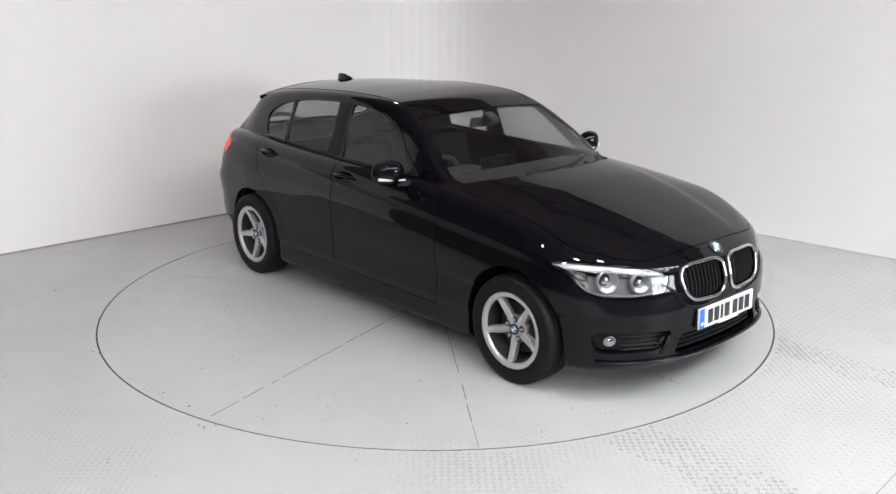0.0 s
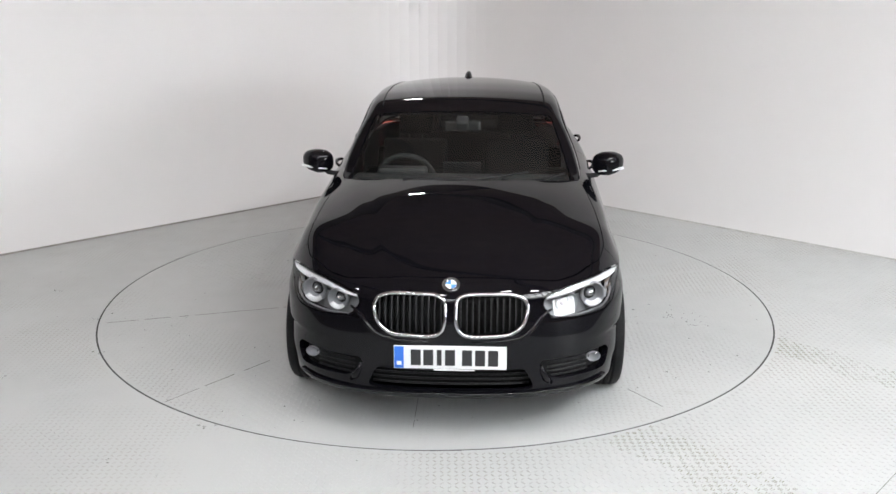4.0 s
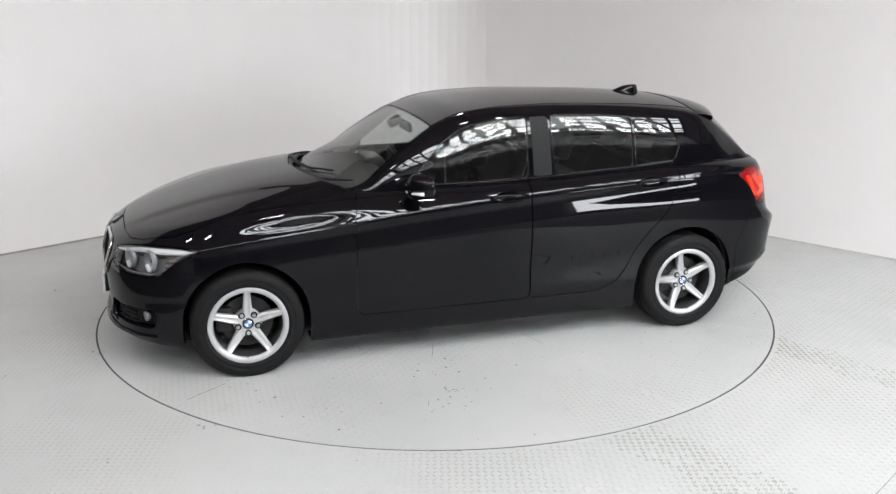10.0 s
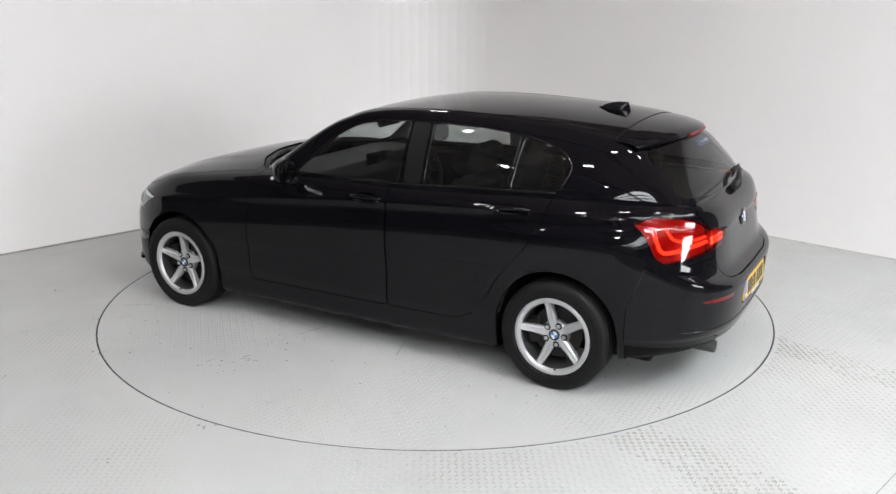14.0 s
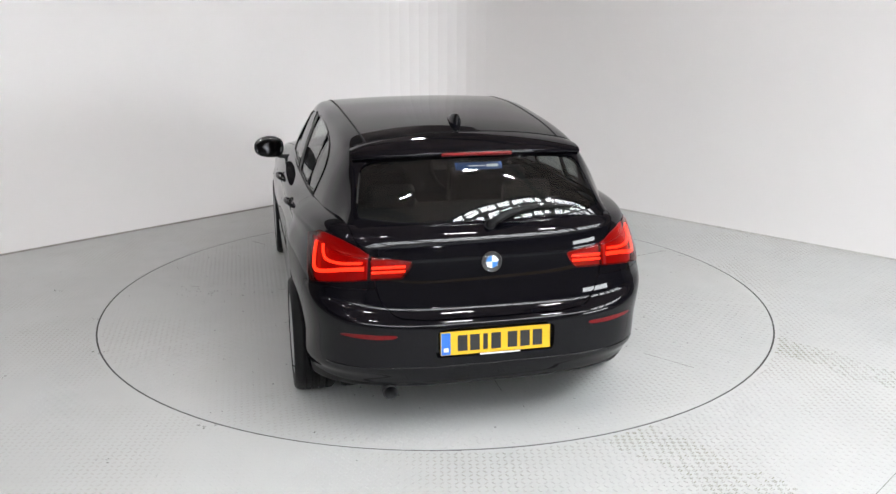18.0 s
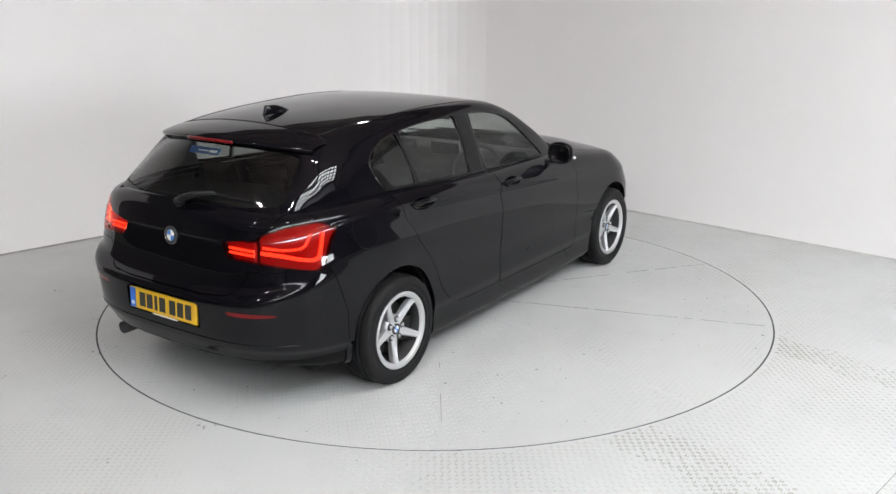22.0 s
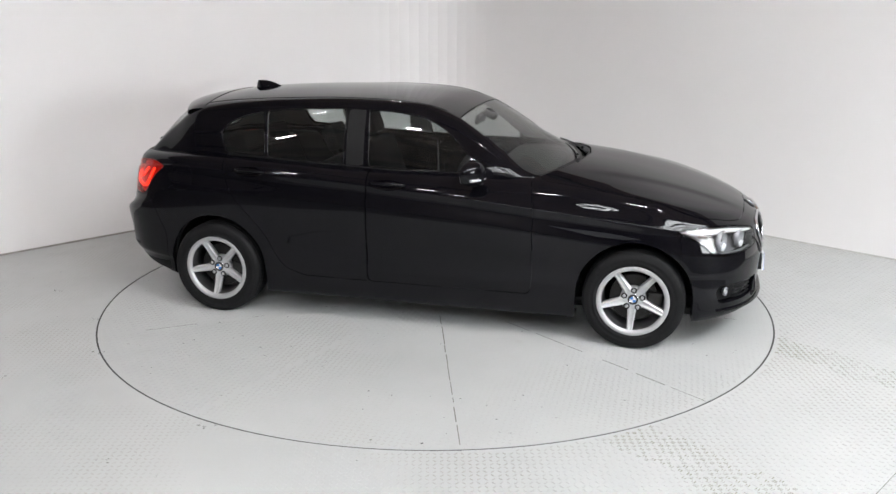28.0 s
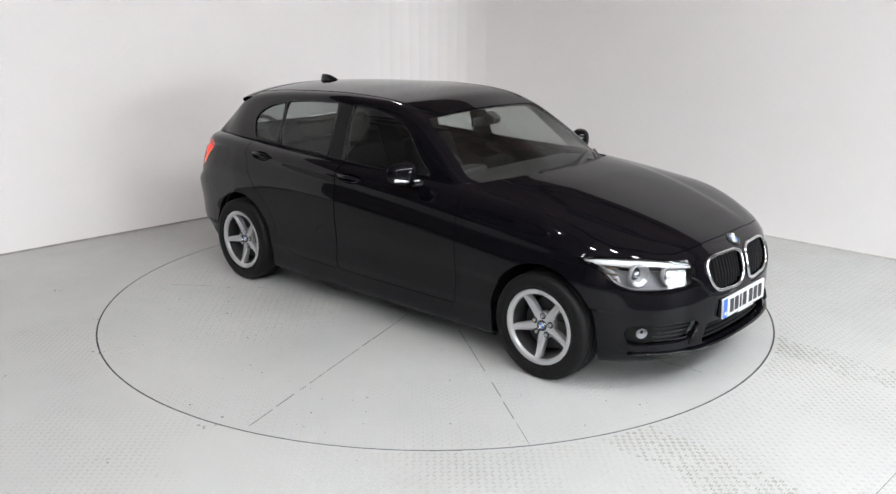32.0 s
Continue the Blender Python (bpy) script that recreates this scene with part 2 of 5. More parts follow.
def build_walls():
    """The two white walls meet in a rounded corner."""
    r = 0.85
    cut = r
    a, b = CORNER + DIR_L * cut, CORNER + DIR_R * cut
    path = [CORNER + DIR_L * SIDE]
    for i in range(13):
        t = i / 12
        path.append(a * (1 - t) ** 2 + CORNER * 2 * t * (1 - t) + b * t * t)
    path.append(CORNER + DIR_R * SIDE)
    halves = (("wall_west", path[:7]), ("wall_east", path[6:]))
    for name, pts in halves:
        bm = bmesh.new()
        cols = []
        for i, p in enumerate(pts):
            d = (pts[min(i + 1, len(pts) - 1)] - pts[max(i - 1, 0)]).normalized()
            out = Vector((-d.y, d.x, 0))
            cols.append([bm.verts.new(q) for q in (p, p + Vector((0, 0, WALL_H)), p + out * 0.12 + Vector((0, 0, WALL_H)), p + out * 0.12)])
        for c0, c1 in zip(cols, cols[1:]):
            for k in range(4):
                bm.faces.new((c0[k], c1[k], c1[(k + 1) % 4], c0[(k + 1) % 4]))
        bm.faces.new(cols[0])
        bm.faces.new(cols[-1][::-1])
        bmesh.ops.recalc_face_normals(bm, faces=bm.faces)
        tagged(part(name, bm, WALL), "smooth white painted studio wall with a rounded corner", "wall", kind="structure")


def build_floor():
    n = 128
    bm = bmesh.new()
    ri = TABLE_R + 0.006
    mid = CORNER + (DIR_L + DIR_R) * (SIDE / 2)
    ring = [[], [], []]
    for i in range(n):
        d = Vector((math.cos(2 * math.pi * i / n), math.sin(2 * math.pi * i / n), 0))
        # out to the edge of the plated square
        far = min(((SIDE / 2 + 0.1) - math.copysign(1, d.dot(u)) * (-mid).dot(u)) / max(abs(d.dot(u)), 1e-6) for u in (DIR_L, DIR_R))
        ring[0].append(bm.verts.new(d * ri - Vector((0, 0, 0.08))))
        ring[1].append(bm.verts.new(d * ri))
        ring[2].append(bm.verts.new(d * far))
    for a, b in zip(ring, ring[1:]):
        for i in range(n):
            bm.faces.new((a[i], b[i], b[(i + 1) % n], a[(i + 1) % n]))
    bmesh.ops.recalc_face_normals(bm, faces=bm.faces)
    tagged(part("floor", bm, FLOOR), "pale grey painted steel tread plate floor", "floor", kind="structure")
    bm = bmesh.new()
    turned(bm, [(0.0001, -0.081), (TABLE_R + 0.05, -0.081)], 96)
    tagged(part("turntable_pit", bm, GAP), "dark pit under the turntable edge", "pit", kind="structure")


def build_gap_ring():
    """The dark joint round the turntable, and a thin grey line at the foot of the walls, paler on the east."""
    bm = bmesh.new()
    n = 192
    rings = [[bm.verts.new((r * math.cos(2 * math.pi * i / n), r * math.sin(2 * math.pi * i / n), -0.0022)) for i in range(n)] for r in (TABLE_R - 0.006, TABLE_R + 0.006)]
    for i in range(n):
        bm.faces.new((rings[0][i], rings[1][i], rings[1][(i + 1) % n], rings[0][(i + 1) % n]))
    tagged(part("turntable_joint", bm, GAP), "narrow dark joint round the turntable", "joint", kind="structure")
    for name, d, s in (("foot_line_west", DIR_L, 1), ("foot_line_east", DIR_R, -1)):
        bm = bmesh.new()
        a, b = CORNER + d * 0.85, CORNER + d * (SIDE - 0.05)
        inn = Vector((-d.y, d.x, 0)) * s * 0.004
        mid = (a + b) / 2 + inn
        box(bm, (b - a).length, 0.006, 0.014, pose(mid.x, mid.y, 0.007, 0, 0, math.degrees(math.atan2(d.y, d.x))))
        tagged(part(name, bm, JOINT if s > 0 else PALE_JOINT), "thin grey line at the foot of the wall", "trim", kind="structure")


def build_hall_floor():
    bm = bmesh.new()
    box(bm, 17.4, 25, 0.1, HALL_FRAME @ pose(5.7, -7.5, -0.14))
    tagged(part("hall_floor", bm, CONCRETE), "dark concrete hall floor", "floor", kind="structure")


def build_turntable():
    bm = bmesh.new()
    turned(bm, [(0.0001, 0.0), (TABLE_R - 0.0055, 0.0), (TABLE_R - 0.005, -0.001), (TABLE_R - 0.005, -0.078), (0.0001, -0.078)], 160)
    bmesh.ops.recalc_face_normals(bm, faces=bm.faces)
    root = new("turntable")
    tagged(root, "round pale grey steel turntable flush with the floor", "turntable")
    part("disc", bm, TABLE, root)
    return root


HALL_FRAME = pose(CORNER.x, CORNER.y, 0, 0, 0, -45)  # x' along the east wall, -y' along the west wall


def build_hall():
    """The brown brick hall round the studio corner, with its long glazed roof strip."""
    x0, x1, y0, y1 = -3.0, 14.4, -20.0, 5.0
    for name, sx, sy, at in (("wall_hall_south", x1 - x0, 0.2, ((x0 + x1) / 2, y0, ROOF_Z / 2)), ("wall_hall_west", 0.2, y1 - y0, (x0, (y0 + y1) / 2, ROOF_Z / 2)),
                             ("wall_hall_east", 0.2, y1 - y0, (x1, (y0 + y1) / 2, ROOF_Z / 2)), ("wall_hall_north", x1 - x0, 0.2, ((x0 + x1) / 2, y1, ROOF_Z / 2))):
        bm = bmesh.new()
        box(bm, sx, sy, ROOF_Z, HALL_FRAME @ pose(*at))
        tagged(part(name, bm, HALL), "brown brick hall wall", "wall", kind="structure")
    u, w, a, b, nx, ny, power = SKYLIGHT
    bm = bmesh.new()
    for sx0, sx1, sy0, sy1 in ((x0, u, y0, y1), (w, x1, y0, y1), (u, w, y0, a), (u, w, b, y1)):
        box(bm, sx1 - sx0, sy1 - sy0, 0.15, HALL_FRAME @ pose((sx0 + sx1) / 2, (sy0 + sy1) / 2, ROOF_Z + 0.075))
    tagged(part("ceiling", bm, HALL_ROOF), "brown sheeted hall roof with a glazed strip", "ceiling", kind="structure")
    for k in range(5):
        bm = bmesh.new()
        box(bm, x1 - x0 - 0.3, 0.18, 0.32, HALL_FRAME @ pose((x0 + x1) / 2, -16.5 + 4.6 * k, ROOF_Z - 0.18))
        tagged(part("roof_beam", bm, ROOF_STEEL), "brown steel roof beam", "beam", group="roof beams")
    root = new("skylight")
    tagged(root, "long glazed roof strip with dark glazing bars", "skylight")
    for i in range(nx + 1):
        bm = bmesh.new()
        box(bm, 0.11, b - a, 0.06, HALL_FRAME @ pose(u + (w - u) * i / nx, (a + b) / 2, ROOF_Z + 0.02))
        part("glazing_bar", bm, BAR, root)
    for i in range(ny + 1):
        bm = bmesh.new()
        box(bm, w - u, 0.12, 0.05, HALL_FRAME @ pose((u + w) / 2, a + (b - a) * i / ny, ROOF_Z + 0.02))
        part("cross_bar", bm, BAR, root)
    bm = bmesh.new()
    box(bm, 0.04, b - a, 1.15, HALL_FRAME @ pose(w + 0.30, (a + b) / 2, ROOF_Z - 0.58), 0.005)
    tagged(part("fascia_board", bm, FASCIA), "pale fascia board below the roof glazing", "fascia board")
    lamp = area_lamp("skylight_glow", (0, 0, ROOF_Z + 0.16), (0, 0.001, 0), w - u, b - a, power, (0.945, 0.975, 1.0))
    lamp.matrix_world = HALL_FRAME @ pose((u + w) / 2, (a + b) / 2, ROOF_Z + 0.16)


# x' from, x' to, y' from, y' to, bays along each, watts
SKYLIGHT = (9.2, 11.6, -19.7, 0.9, 5, 36, 5150)
build_walls()
build_floor()
build_hall_floor()
build_gap_ring()
turntable = build_turntable()
build_hall()


def build_hall_window():
    """A wide translucent window in the side wall of the hall, lit by the day behind it."""
    root = new("hall_window")
    tagged(root, "pale translucent hall window lit by daylight from behind", "window")
    for k in range(3):
        bm = bmesh.new()
        box(bm, 0.06, 3.2, 0.56, HALL_FRAME @ pose(14.24, -2.3, 1.72 + 0.58 * k), 0.01)
        part("panel", bm, DAY_PANEL, root)


def build_ceiling_lamps():
    first = None
    for x, y in LAMPS:
        if first is None:
            first = new("flood_lamp")
            tagged(first, "white flood lamp hanging from the hall roof", "flood lamp", group="hall flood lamps")
            bm = bmesh.new()
            box(bm, 0.44, 0.18, 0.12, pose(0, 0, 0.075), 0.02)
            part("housing", bm, WHITE, first)
            bm = bmesh.new()
            box(bm, 0.36, 0.10, 0.02, pose(0, 0, 0.0), 0.005)
            part("lit_face", bm, TUBE, first, "bright white lamp face")
            bm = bmesh.new()
            box(bm, 0.03, 0.03, ROOF_Z - 5.63, pose(0, 0, (ROOF_Z - 5.63) / 2 + 0.13))
            part("rod", bm, BAR, first)
            first.matrix_basis = pose(x, y, 5.5)
        else:
            copy_thing(first, pose(x, y, 5.5))


# the lamp at (-4.4, -3.4) is only added to brighten the east wall
LAMPS = ((1.4, -3.1), (2.65, -3.15), (-0.5, -4.0), (-2.7, -5.2), (-4.4, -3.4), (8.6, 2.2), (-0.6, 6.4), (-6.4, -5.6), (-3.4, -8.2), (3.6, -10.9))
build_hall_window()
build_ceiling_lamps()

# ---- car surfaces: plain arrays, x ahead, y to the car's left, z up ----
def smooth_curve(x, pts):
    """A monotone cubic through pts (x, v)."""
    pts = sorted(pts)
    xs = np.array([p[0] for p in pts], float)
    ys = np.array([p[1] for p in pts], float)
    h = np.diff(xs)
    d = np.diff(ys) / h
    m = np.zeros(len(xs))
    for i in range(1, len(xs) - 1):
        if d[i - 1] * d[i] > 0:
            w1, w2 = 2 * h[i] + h[i - 1], h[i] + 2 * h[i - 1]
            m[i] = (w1 + w2) / (w1 / d[i - 1] + w2 / d[i])
    m[0], m[-1] = d[0], d[-1]
    x = np.clip(np.asarray(x, float), xs[0], xs[-1])
    i = np.clip(np.searchsorted(xs, x, side="right") - 1, 0, len(h) - 1)
    s = (x - xs[i]) / h[i]
    return ((1 + 2 * s) * (1 - s) ** 2 * ys[i] + s * (1 - s) ** 2 * h[i] * m[i]
            + s * s * (3 - 2 * s) * ys[i + 1] + s * s * (s - 1) * h[i] * m[i + 1])


def blur(a, n, axis=0):
    """n rounds of a three-tap blur along one axis, its ends held."""
    a = np.moveaxis(a.copy(), axis, 0)
    for _ in range(n):
        a[1:-1] = 0.25 * a[:-2] + 0.5 * a[1:-1] + 0.25 * a[2:]
    return np.moveaxis(a, 0, axis)


CREASE = ((2.2, 0.70), (1.6, 0.735), (1.15, 0.775), (0.74, 0.815), (0.18, 0.868), (-0.31, 0.903), (-0.79, 0.932), (-1.28, 0.952), (-1.7, 0.968), (-2.2, 0.97))
BELT = ((2.2, 0.80), (1.7, 0.845), (1.4, 0.873), (1.0, 0.912), (0.63, 0.940), (0.18, 0.968), (-0.31, 0.985), (-0.8, 1.008), (-1.3, 1.03), (-1.6, 1.035), (-2.2, 1.02))
# level: side (y, z), front (x, z), rear (x, z); a tuple ("c", d) hangs on the crease, "b" on the belt
LEVELS = (
    ((0.70, 0.146), (1.88, 0.180), (-1.95, 0.252)),
    ((0.812, 0.148), (2.03, 0.185), (-2.07, 0.258)),
    ((0.843, 0.178), (2.080, 0.210), (-2.138, 0.285)),
    ((0.852, 0.29), (2.098, 0.250), (-2.165, 0.338)),
    ((0.863, 0.355), (2.092, 0.330), (-2.183, 0.40)),
    ((0.859, 0.46), (2.098, 0.420), (-2.190, 0.52)),
    ((0.873, ("c", -0.26)), (2.102, 0.500), (-2.195, 0.590)),
    ((0.875, ("c", -0.15)), (2.100, 0.580), (-2.120, 0.662)),
    ((0.857, ("c", -0.05)), (2.085, 0.640), (-2.092, 0.862)),
    ((0.862, ("c", -0.006)), (2.075, 0.675), (-2.094, 0.880)),
    ((0.860, ("c", 0.005)), (2.066, 0.694), (-2.093, 0.892)),
    ((0.841, ("c", 0.045)), (2.045, 0.720), (-2.072, 0.972)),
    ((0.784, "b"), (2.005, 0.745), (-2.015, 1.012)),
)
XA, XB = 1.40, -1.42
HOOD = ((-2.2, 1.02), (-1.5, 1.05), (0.5, 1.065), (0.7, 1.05), (0.95, 1.022), (1.14, 0.994), (1.33, 0.957), (1.52, 0.912), (1.71, 0.858), (1.85, 0.812), (1.95, 0.775), (2.01, 0.745))


BELT_Y = ((2.2, 0.70), (1.7, 0.745), (1.4, 0.785), (0.95, 0.806), (0.5, 0.796), (0, 0.787), (-0.8, 0.778), (-1.35, 0.742), (-1.7, 0.738), (-2.2, 0.75))


def haunch(x):
    """Swell of the wings over the wheels."""
    return np.exp(-((x + 1.32) / 0.40) ** 2) + 0.3 * np.exp(-((x - 1.25) / 0.34) ** 2)


def lower_grid():
    """Half of the body below the windows: columns from the nose round the side to the tail, rows from the sill up and over the bonnet."""
    nf, ns, nr = 44, 200, 38
    tf = np.linspace(90, 0, nf, endpoint=False) * np.pi / 180
    tr = np.linspace(0, 90, nr) * np.pi / 180
    xs = np.linspace(XA, XB, ns, endpoint=False)
    rows = []
    for k, ((ys, zs), (xf, zf), (xr, zr)) in enumerate(LEVELS):
        def side_z(x):
            if zs == "b":
                return smooth_curve(x, BELT)
            if isinstance(zs, tuple):
                return smooth_curve(x, CREASE) + zs[1]
            return np.full_like(np.asarray(x, float), zs)

        def width(x):
            top = {9: 0.25, 10: 0.33, 11: 0.40, 12: 1.0}.get(k, 0.0)
            low = smooth_curve(x, ((2.2, -0.012), (1.345, -0.006), (0.7, -0.004), (0, 0), (-0.8, 0.0), (-1.345, 0.003), (-1.7, -0.012), (-2.2, -0.02)))
            high = smooth_curve(x, ((2.2, -0.085), (1.4, -0.032), (0.9, -0.018), (0.4, -0.006), (0, 0), (-0.8, -0.002), (-1.4, -0.02), (-2.2, -0.02)))
            tail = smooth_curve(x, ((-1.3, 0), (-1.5, -0.025), (-1.75, -0.08), (-2.2, -0.115))) * (0, 0, 0, 0, 0, 0, 0, 0.05, 0.25, 0.5, 0.6, 0.55, 0.5)[k]
            if k == 12:
                return smooth_curve(x, BELT_Y) + np.where(x < -1.3, tail, 0)
            return ys + haunch(x) * {6: 0.007, 7: 0.009, 8: -0.008, 9: -0.012, 10: -0.014, 11: -0.022}.get(k, 0.0) + low * (1 - top) + high * top + np.where(x < -1.3, tail, 0)
        nfx = (2.3, 2.5, 2.6, 2.65, 2.65, 2.6, 2.5, 2.4, 2.35, 2.32, 2.28, 2.25, 2.2)[k]
        nrx = (3.0, 3.0, 3.1, 3.3, 3.6, 3.8, 3.9, 4.0, 4.1, 4.1, 4.0, 4.2, 4.9)[k]
        x1 = XA + (xf - XA) * np.sin(tf) ** (2 / nfx)
        y1 = width(x1) * np.cos(tf) ** (2 / nfx)
        w1 = np.clip((x1 - XA) / (xf - XA), 0, 1) ** (0.8 if k < 4 else 1.6)
        z1 = side_z(x1) * (1 - w1) + zf * w1
        x3 = XB + (xr - XB) * np.sin(tr) ** (2 / nrx)
        y3 = width(x3) * np.cos(np.clip(tr, 0, np.pi / 2)) ** (2 / nrx)
        w3 = np.clip((x3 - XB) / (xr - XB), 0, 1) ** (0.7 if k < 4 else 2.2)
        z3 = side_z(x3) * (1 - w3) + zr * w3
        y3[-1] = 0
        y1[0] = 0
        rows.append(np.stack([np.r_[x1, xs, x3], np.r_[y1, width(xs), y3], np.r_[z1, side_z(xs), z3]], -1))
    rows = np.array(rows)
    sub = 5
    t = np.linspace(0, len(rows) - 1, (len(rows) - 1) * sub + 1)
    idx = np.arange(len(rows))
    fine = np.empty((len(t), rows.shape[1], 3))
    for j in range(rows.shape[1]):
        for a in range(3):
            fine[:, j, a] = smooth_curve(t, list(zip(idx, rows[:, j, a])))
    # the deck: bonnet in front, shelf behind
    edge = fine[-1]
    zc = smooth_curve(edge[:, 0], HOOD)
    deck = []
    for s in np.linspace(0, 1, 47)[1:]:
        y = edge[:, 1] * (1 - s)
        z = edge[:, 2] + (zc - edge[:, 2]) * (1 - (1 - s) ** 2.7)
        # raised middle of the bonnet
        xe = edge[:, 0]
        fade = np.clip((xe - 0.95) / 0.25, 0, 1) * np.clip((2.0 - xe) / 0.2, 0, 1)
        z = z + 0.007 * fade / (1 + np.exp(-(0.50 - 0.20 * (xe - 1.0) - np.abs(y)) / 0.016))
        deck.append(np.stack([edge[:, 0], y, z], -1))
    g = np.concatenate([fine, np.array(deck)])
    n = len(fine)
    soft = g.copy()
    soft[n - 8:n + 9] = blur(g[n - 10:n + 11], 10)[2:-2]
    g = soft
    g[:, :, :] = blur(g, 3, 1)
    g[:, 0, 1] = g[:, -1, 1] = 0
    g[-1, :, 1] = 0
    return g, n


RAIL_IN = ((-2.03, 0.0), (-1.95, 0.012), (-1.8, 0.018), (-1.5, 0.026), (-1.0, 0.032), (0.1, 0.032), (0.5, 0.0), (0.94, 0.0))  # how far the rails lie in
RAIL = ((-2.03, 0.52, 0.90), (-1.96, 0.610, 0.975), (-1.907, 0.618, 1.032), (-1.80, 0.605, 1.130), (-1.70, 0.592, 1.222), (-1.63, 0.592, 1.278), (-1.55, 0.598, 1.308), (-1.36, 0.612, 1.338), (-1.0, 0.625, 1.368), (-0.5, 0.635, 1.388), (-0.2, 0.635, 1.383),
        (0.0, 0.632, 1.362), (0.2, 0.635, 1.300), (0.4, 0.665, 1.175), (0.55, 0.692, 1.063), (0.65, 0.705, 0.985), (0.75, 0.63, 0.975), (0.85, 0.46, 0.975), (0.94, 0.12, 0.975))
ROOF = ((-2.03, 0.985), (-1.97, 1.088), (-1.9, 1.19), (-1.83, 1.272), (-1.79, 1.308), (-1.70, 1.345), (-1.6, 1.370), (-1.27, 1.408), (-0.9, 1.426), (-0.6, 1.430), (-0.3, 1.422), (0, 1.390), (0.2, 1.325), (0.4, 1.238), (0.6, 1.143), (0.8, 1.040), (0.94, 0.968))
GBASE = ((-2.03, 0.53), (-1.96, 0.618), (-1.9, 0.640), (-1.8, 0.656), (-1.7, 0.686), (-1.5, 0.726), (-1.0, 0.755), (-0.3, 0.758), (0.3, 0.746), (0.6, 0.728), (0.66, 0.715), (0.75, 0.64), (0.85, 0.47), (0.94, 0.13))


def upper_grid():
    """Half of the body from the belt line up: columns from the tail to the foot of the windscreen, rows from the belt over the rail to the middle of the roof."""
    xs = np.linspace(-2.03, 0.94, 150)
    ry = smooth_curve(xs, [(a, b) for a, b, _ in RAIL]) - smooth_curve(xs, RAIL_IN)
    rz = smooth_curve(xs, [(a, b) for a, _, b in RAIL])
    zc = smooth_curve(xs, ROOF) - 0.007 * np.clip((0.3 - xs) / 0.4, 0, 1) * np.clip((xs + 1.8) / 0.3, 0, 1)
    by = smooth_curve(xs, GBASE)
    bz = np.minimum(smooth_curve(xs, BELT) - 0.02, rz - 0.004)
    rows = []
    for s in np.linspace(0, 1, 27)[:-1]:
        bulge = 0.017 * 4 * s * (1 - s) * np.clip((rz - bz) / 0.3, 0, 1)
        rows.append(np.stack([xs, by + (ry - by) * s + bulge, bz + (rz - bz) * s], -1))
    n = len(rows)
    for s in np.linspace(0, 1, 37):
        rows.append(np.stack([xs, ry * (1 - s), rz + (zc - rz) * (1 - (1 - s) ** 2.2)], -1))
    g = np.array(rows)
    g[n - 8:n + 9] = blur(g[n - 10:n + 11], 10)[2:-2]
    g = blur(g, 2, 1)
    g[-1, :, 1] = 0
    return g, n


def grid_mesh(g, flip=False):
    """Vertices, normals and triangles of a grid of points."""
    r, c, _ = g.shape
    du, dv = np.gradient(g, axis=1), np.gradient(g, axis=0)
    nn = np.cross(du, dv)
    if flip:
        nn = -nn
    nn /= np.maximum(np.linalg.norm(nn, axis=2, keepdims=True), 1e-9)
    i = np.arange(r * c).reshape(r, c)
    a, b, d, e = i[:-1, :-1].ravel(), i[:-1, 1:].ravel(), i[1:, 1:].ravel(), i[1:, :-1].ravel()
    f = np.concatenate([np.stack([a, b, d], 1), np.stack([a, d, e], 1)])
    if flip:
        f = f[:, ::-1]
    return g.reshape(-1, 3), nn.reshape(-1, 3), f


def clip_mesh(m, field):
    """Keep the part of the mesh where the field is below zero, cut along its zero line. field: a function of points, or values."""
    v, nn, f = m
    d = np.asarray(field(v) if callable(field) else field, float)
    d = np.where(np.abs(d) < 1e-7, 1e-7, d)
    neg = d < 0
    cnt = neg[f].sum(1)
    keep = [f[cnt == 3]]
    extra, enorm, cache = [], [], {}

    def cut(a, b):
        key = (a, b) if a < b else (b, a)
        if key not in cache:
            s = d[key[0]] / (d[key[0]] - d[key[1]])
            cache[key] = len(v) + len(extra)
            extra.append(v[key[0]] * (1 - s) + v[key[1]] * s)
            enorm.append(nn[key[0]] * (1 - s) + nn[key[1]] * s)
        return cache[key]
    tris = []
    for tri in f[(cnt == 1) | (cnt == 2)]:
        one = neg[tri].sum() == 1
        for k in range(3):
            if neg[tri[k]] == one:
                a, b, c = int(tri[k]), int(tri[(k + 1) % 3]), int(tri[(k + 2) % 3])
                break
        if one:
            tris.append((a, cut(a, b), cut(c, a)))
        else:
            p, q = cut(a, b), cut(c, a)
            tris += [(p, b, c), (p, c, q)]
    if tris:
        keep.append(np.array(tris))
        v = np.concatenate([v, np.array(extra)])
        e = np.array(enorm)
        nn = np.concatenate([nn, e / np.linalg.norm(e, axis=1, keepdims=True)])
    f = np.concatenate(keep)
    used = np.unique(f)
    back = np.zeros(len(v), int)
    back[used] = np.arange(len(used))
    return v[used], nn[used], back[f]


def mirrored(m):
    v, nn, f = m
    s = np.array((1, -1, 1))
    return v * s, nn * s, f[:, ::-1]


def joined(*ms):
    off, vs, ns, fs = 0, [], [], []
    for v, nn, f in ms:
        vs.append(v), ns.append(nn), fs.append(f + off)
        off += len(v)
    return np.concatenate(vs), np.concatenate(ns), np.concatenate(fs)


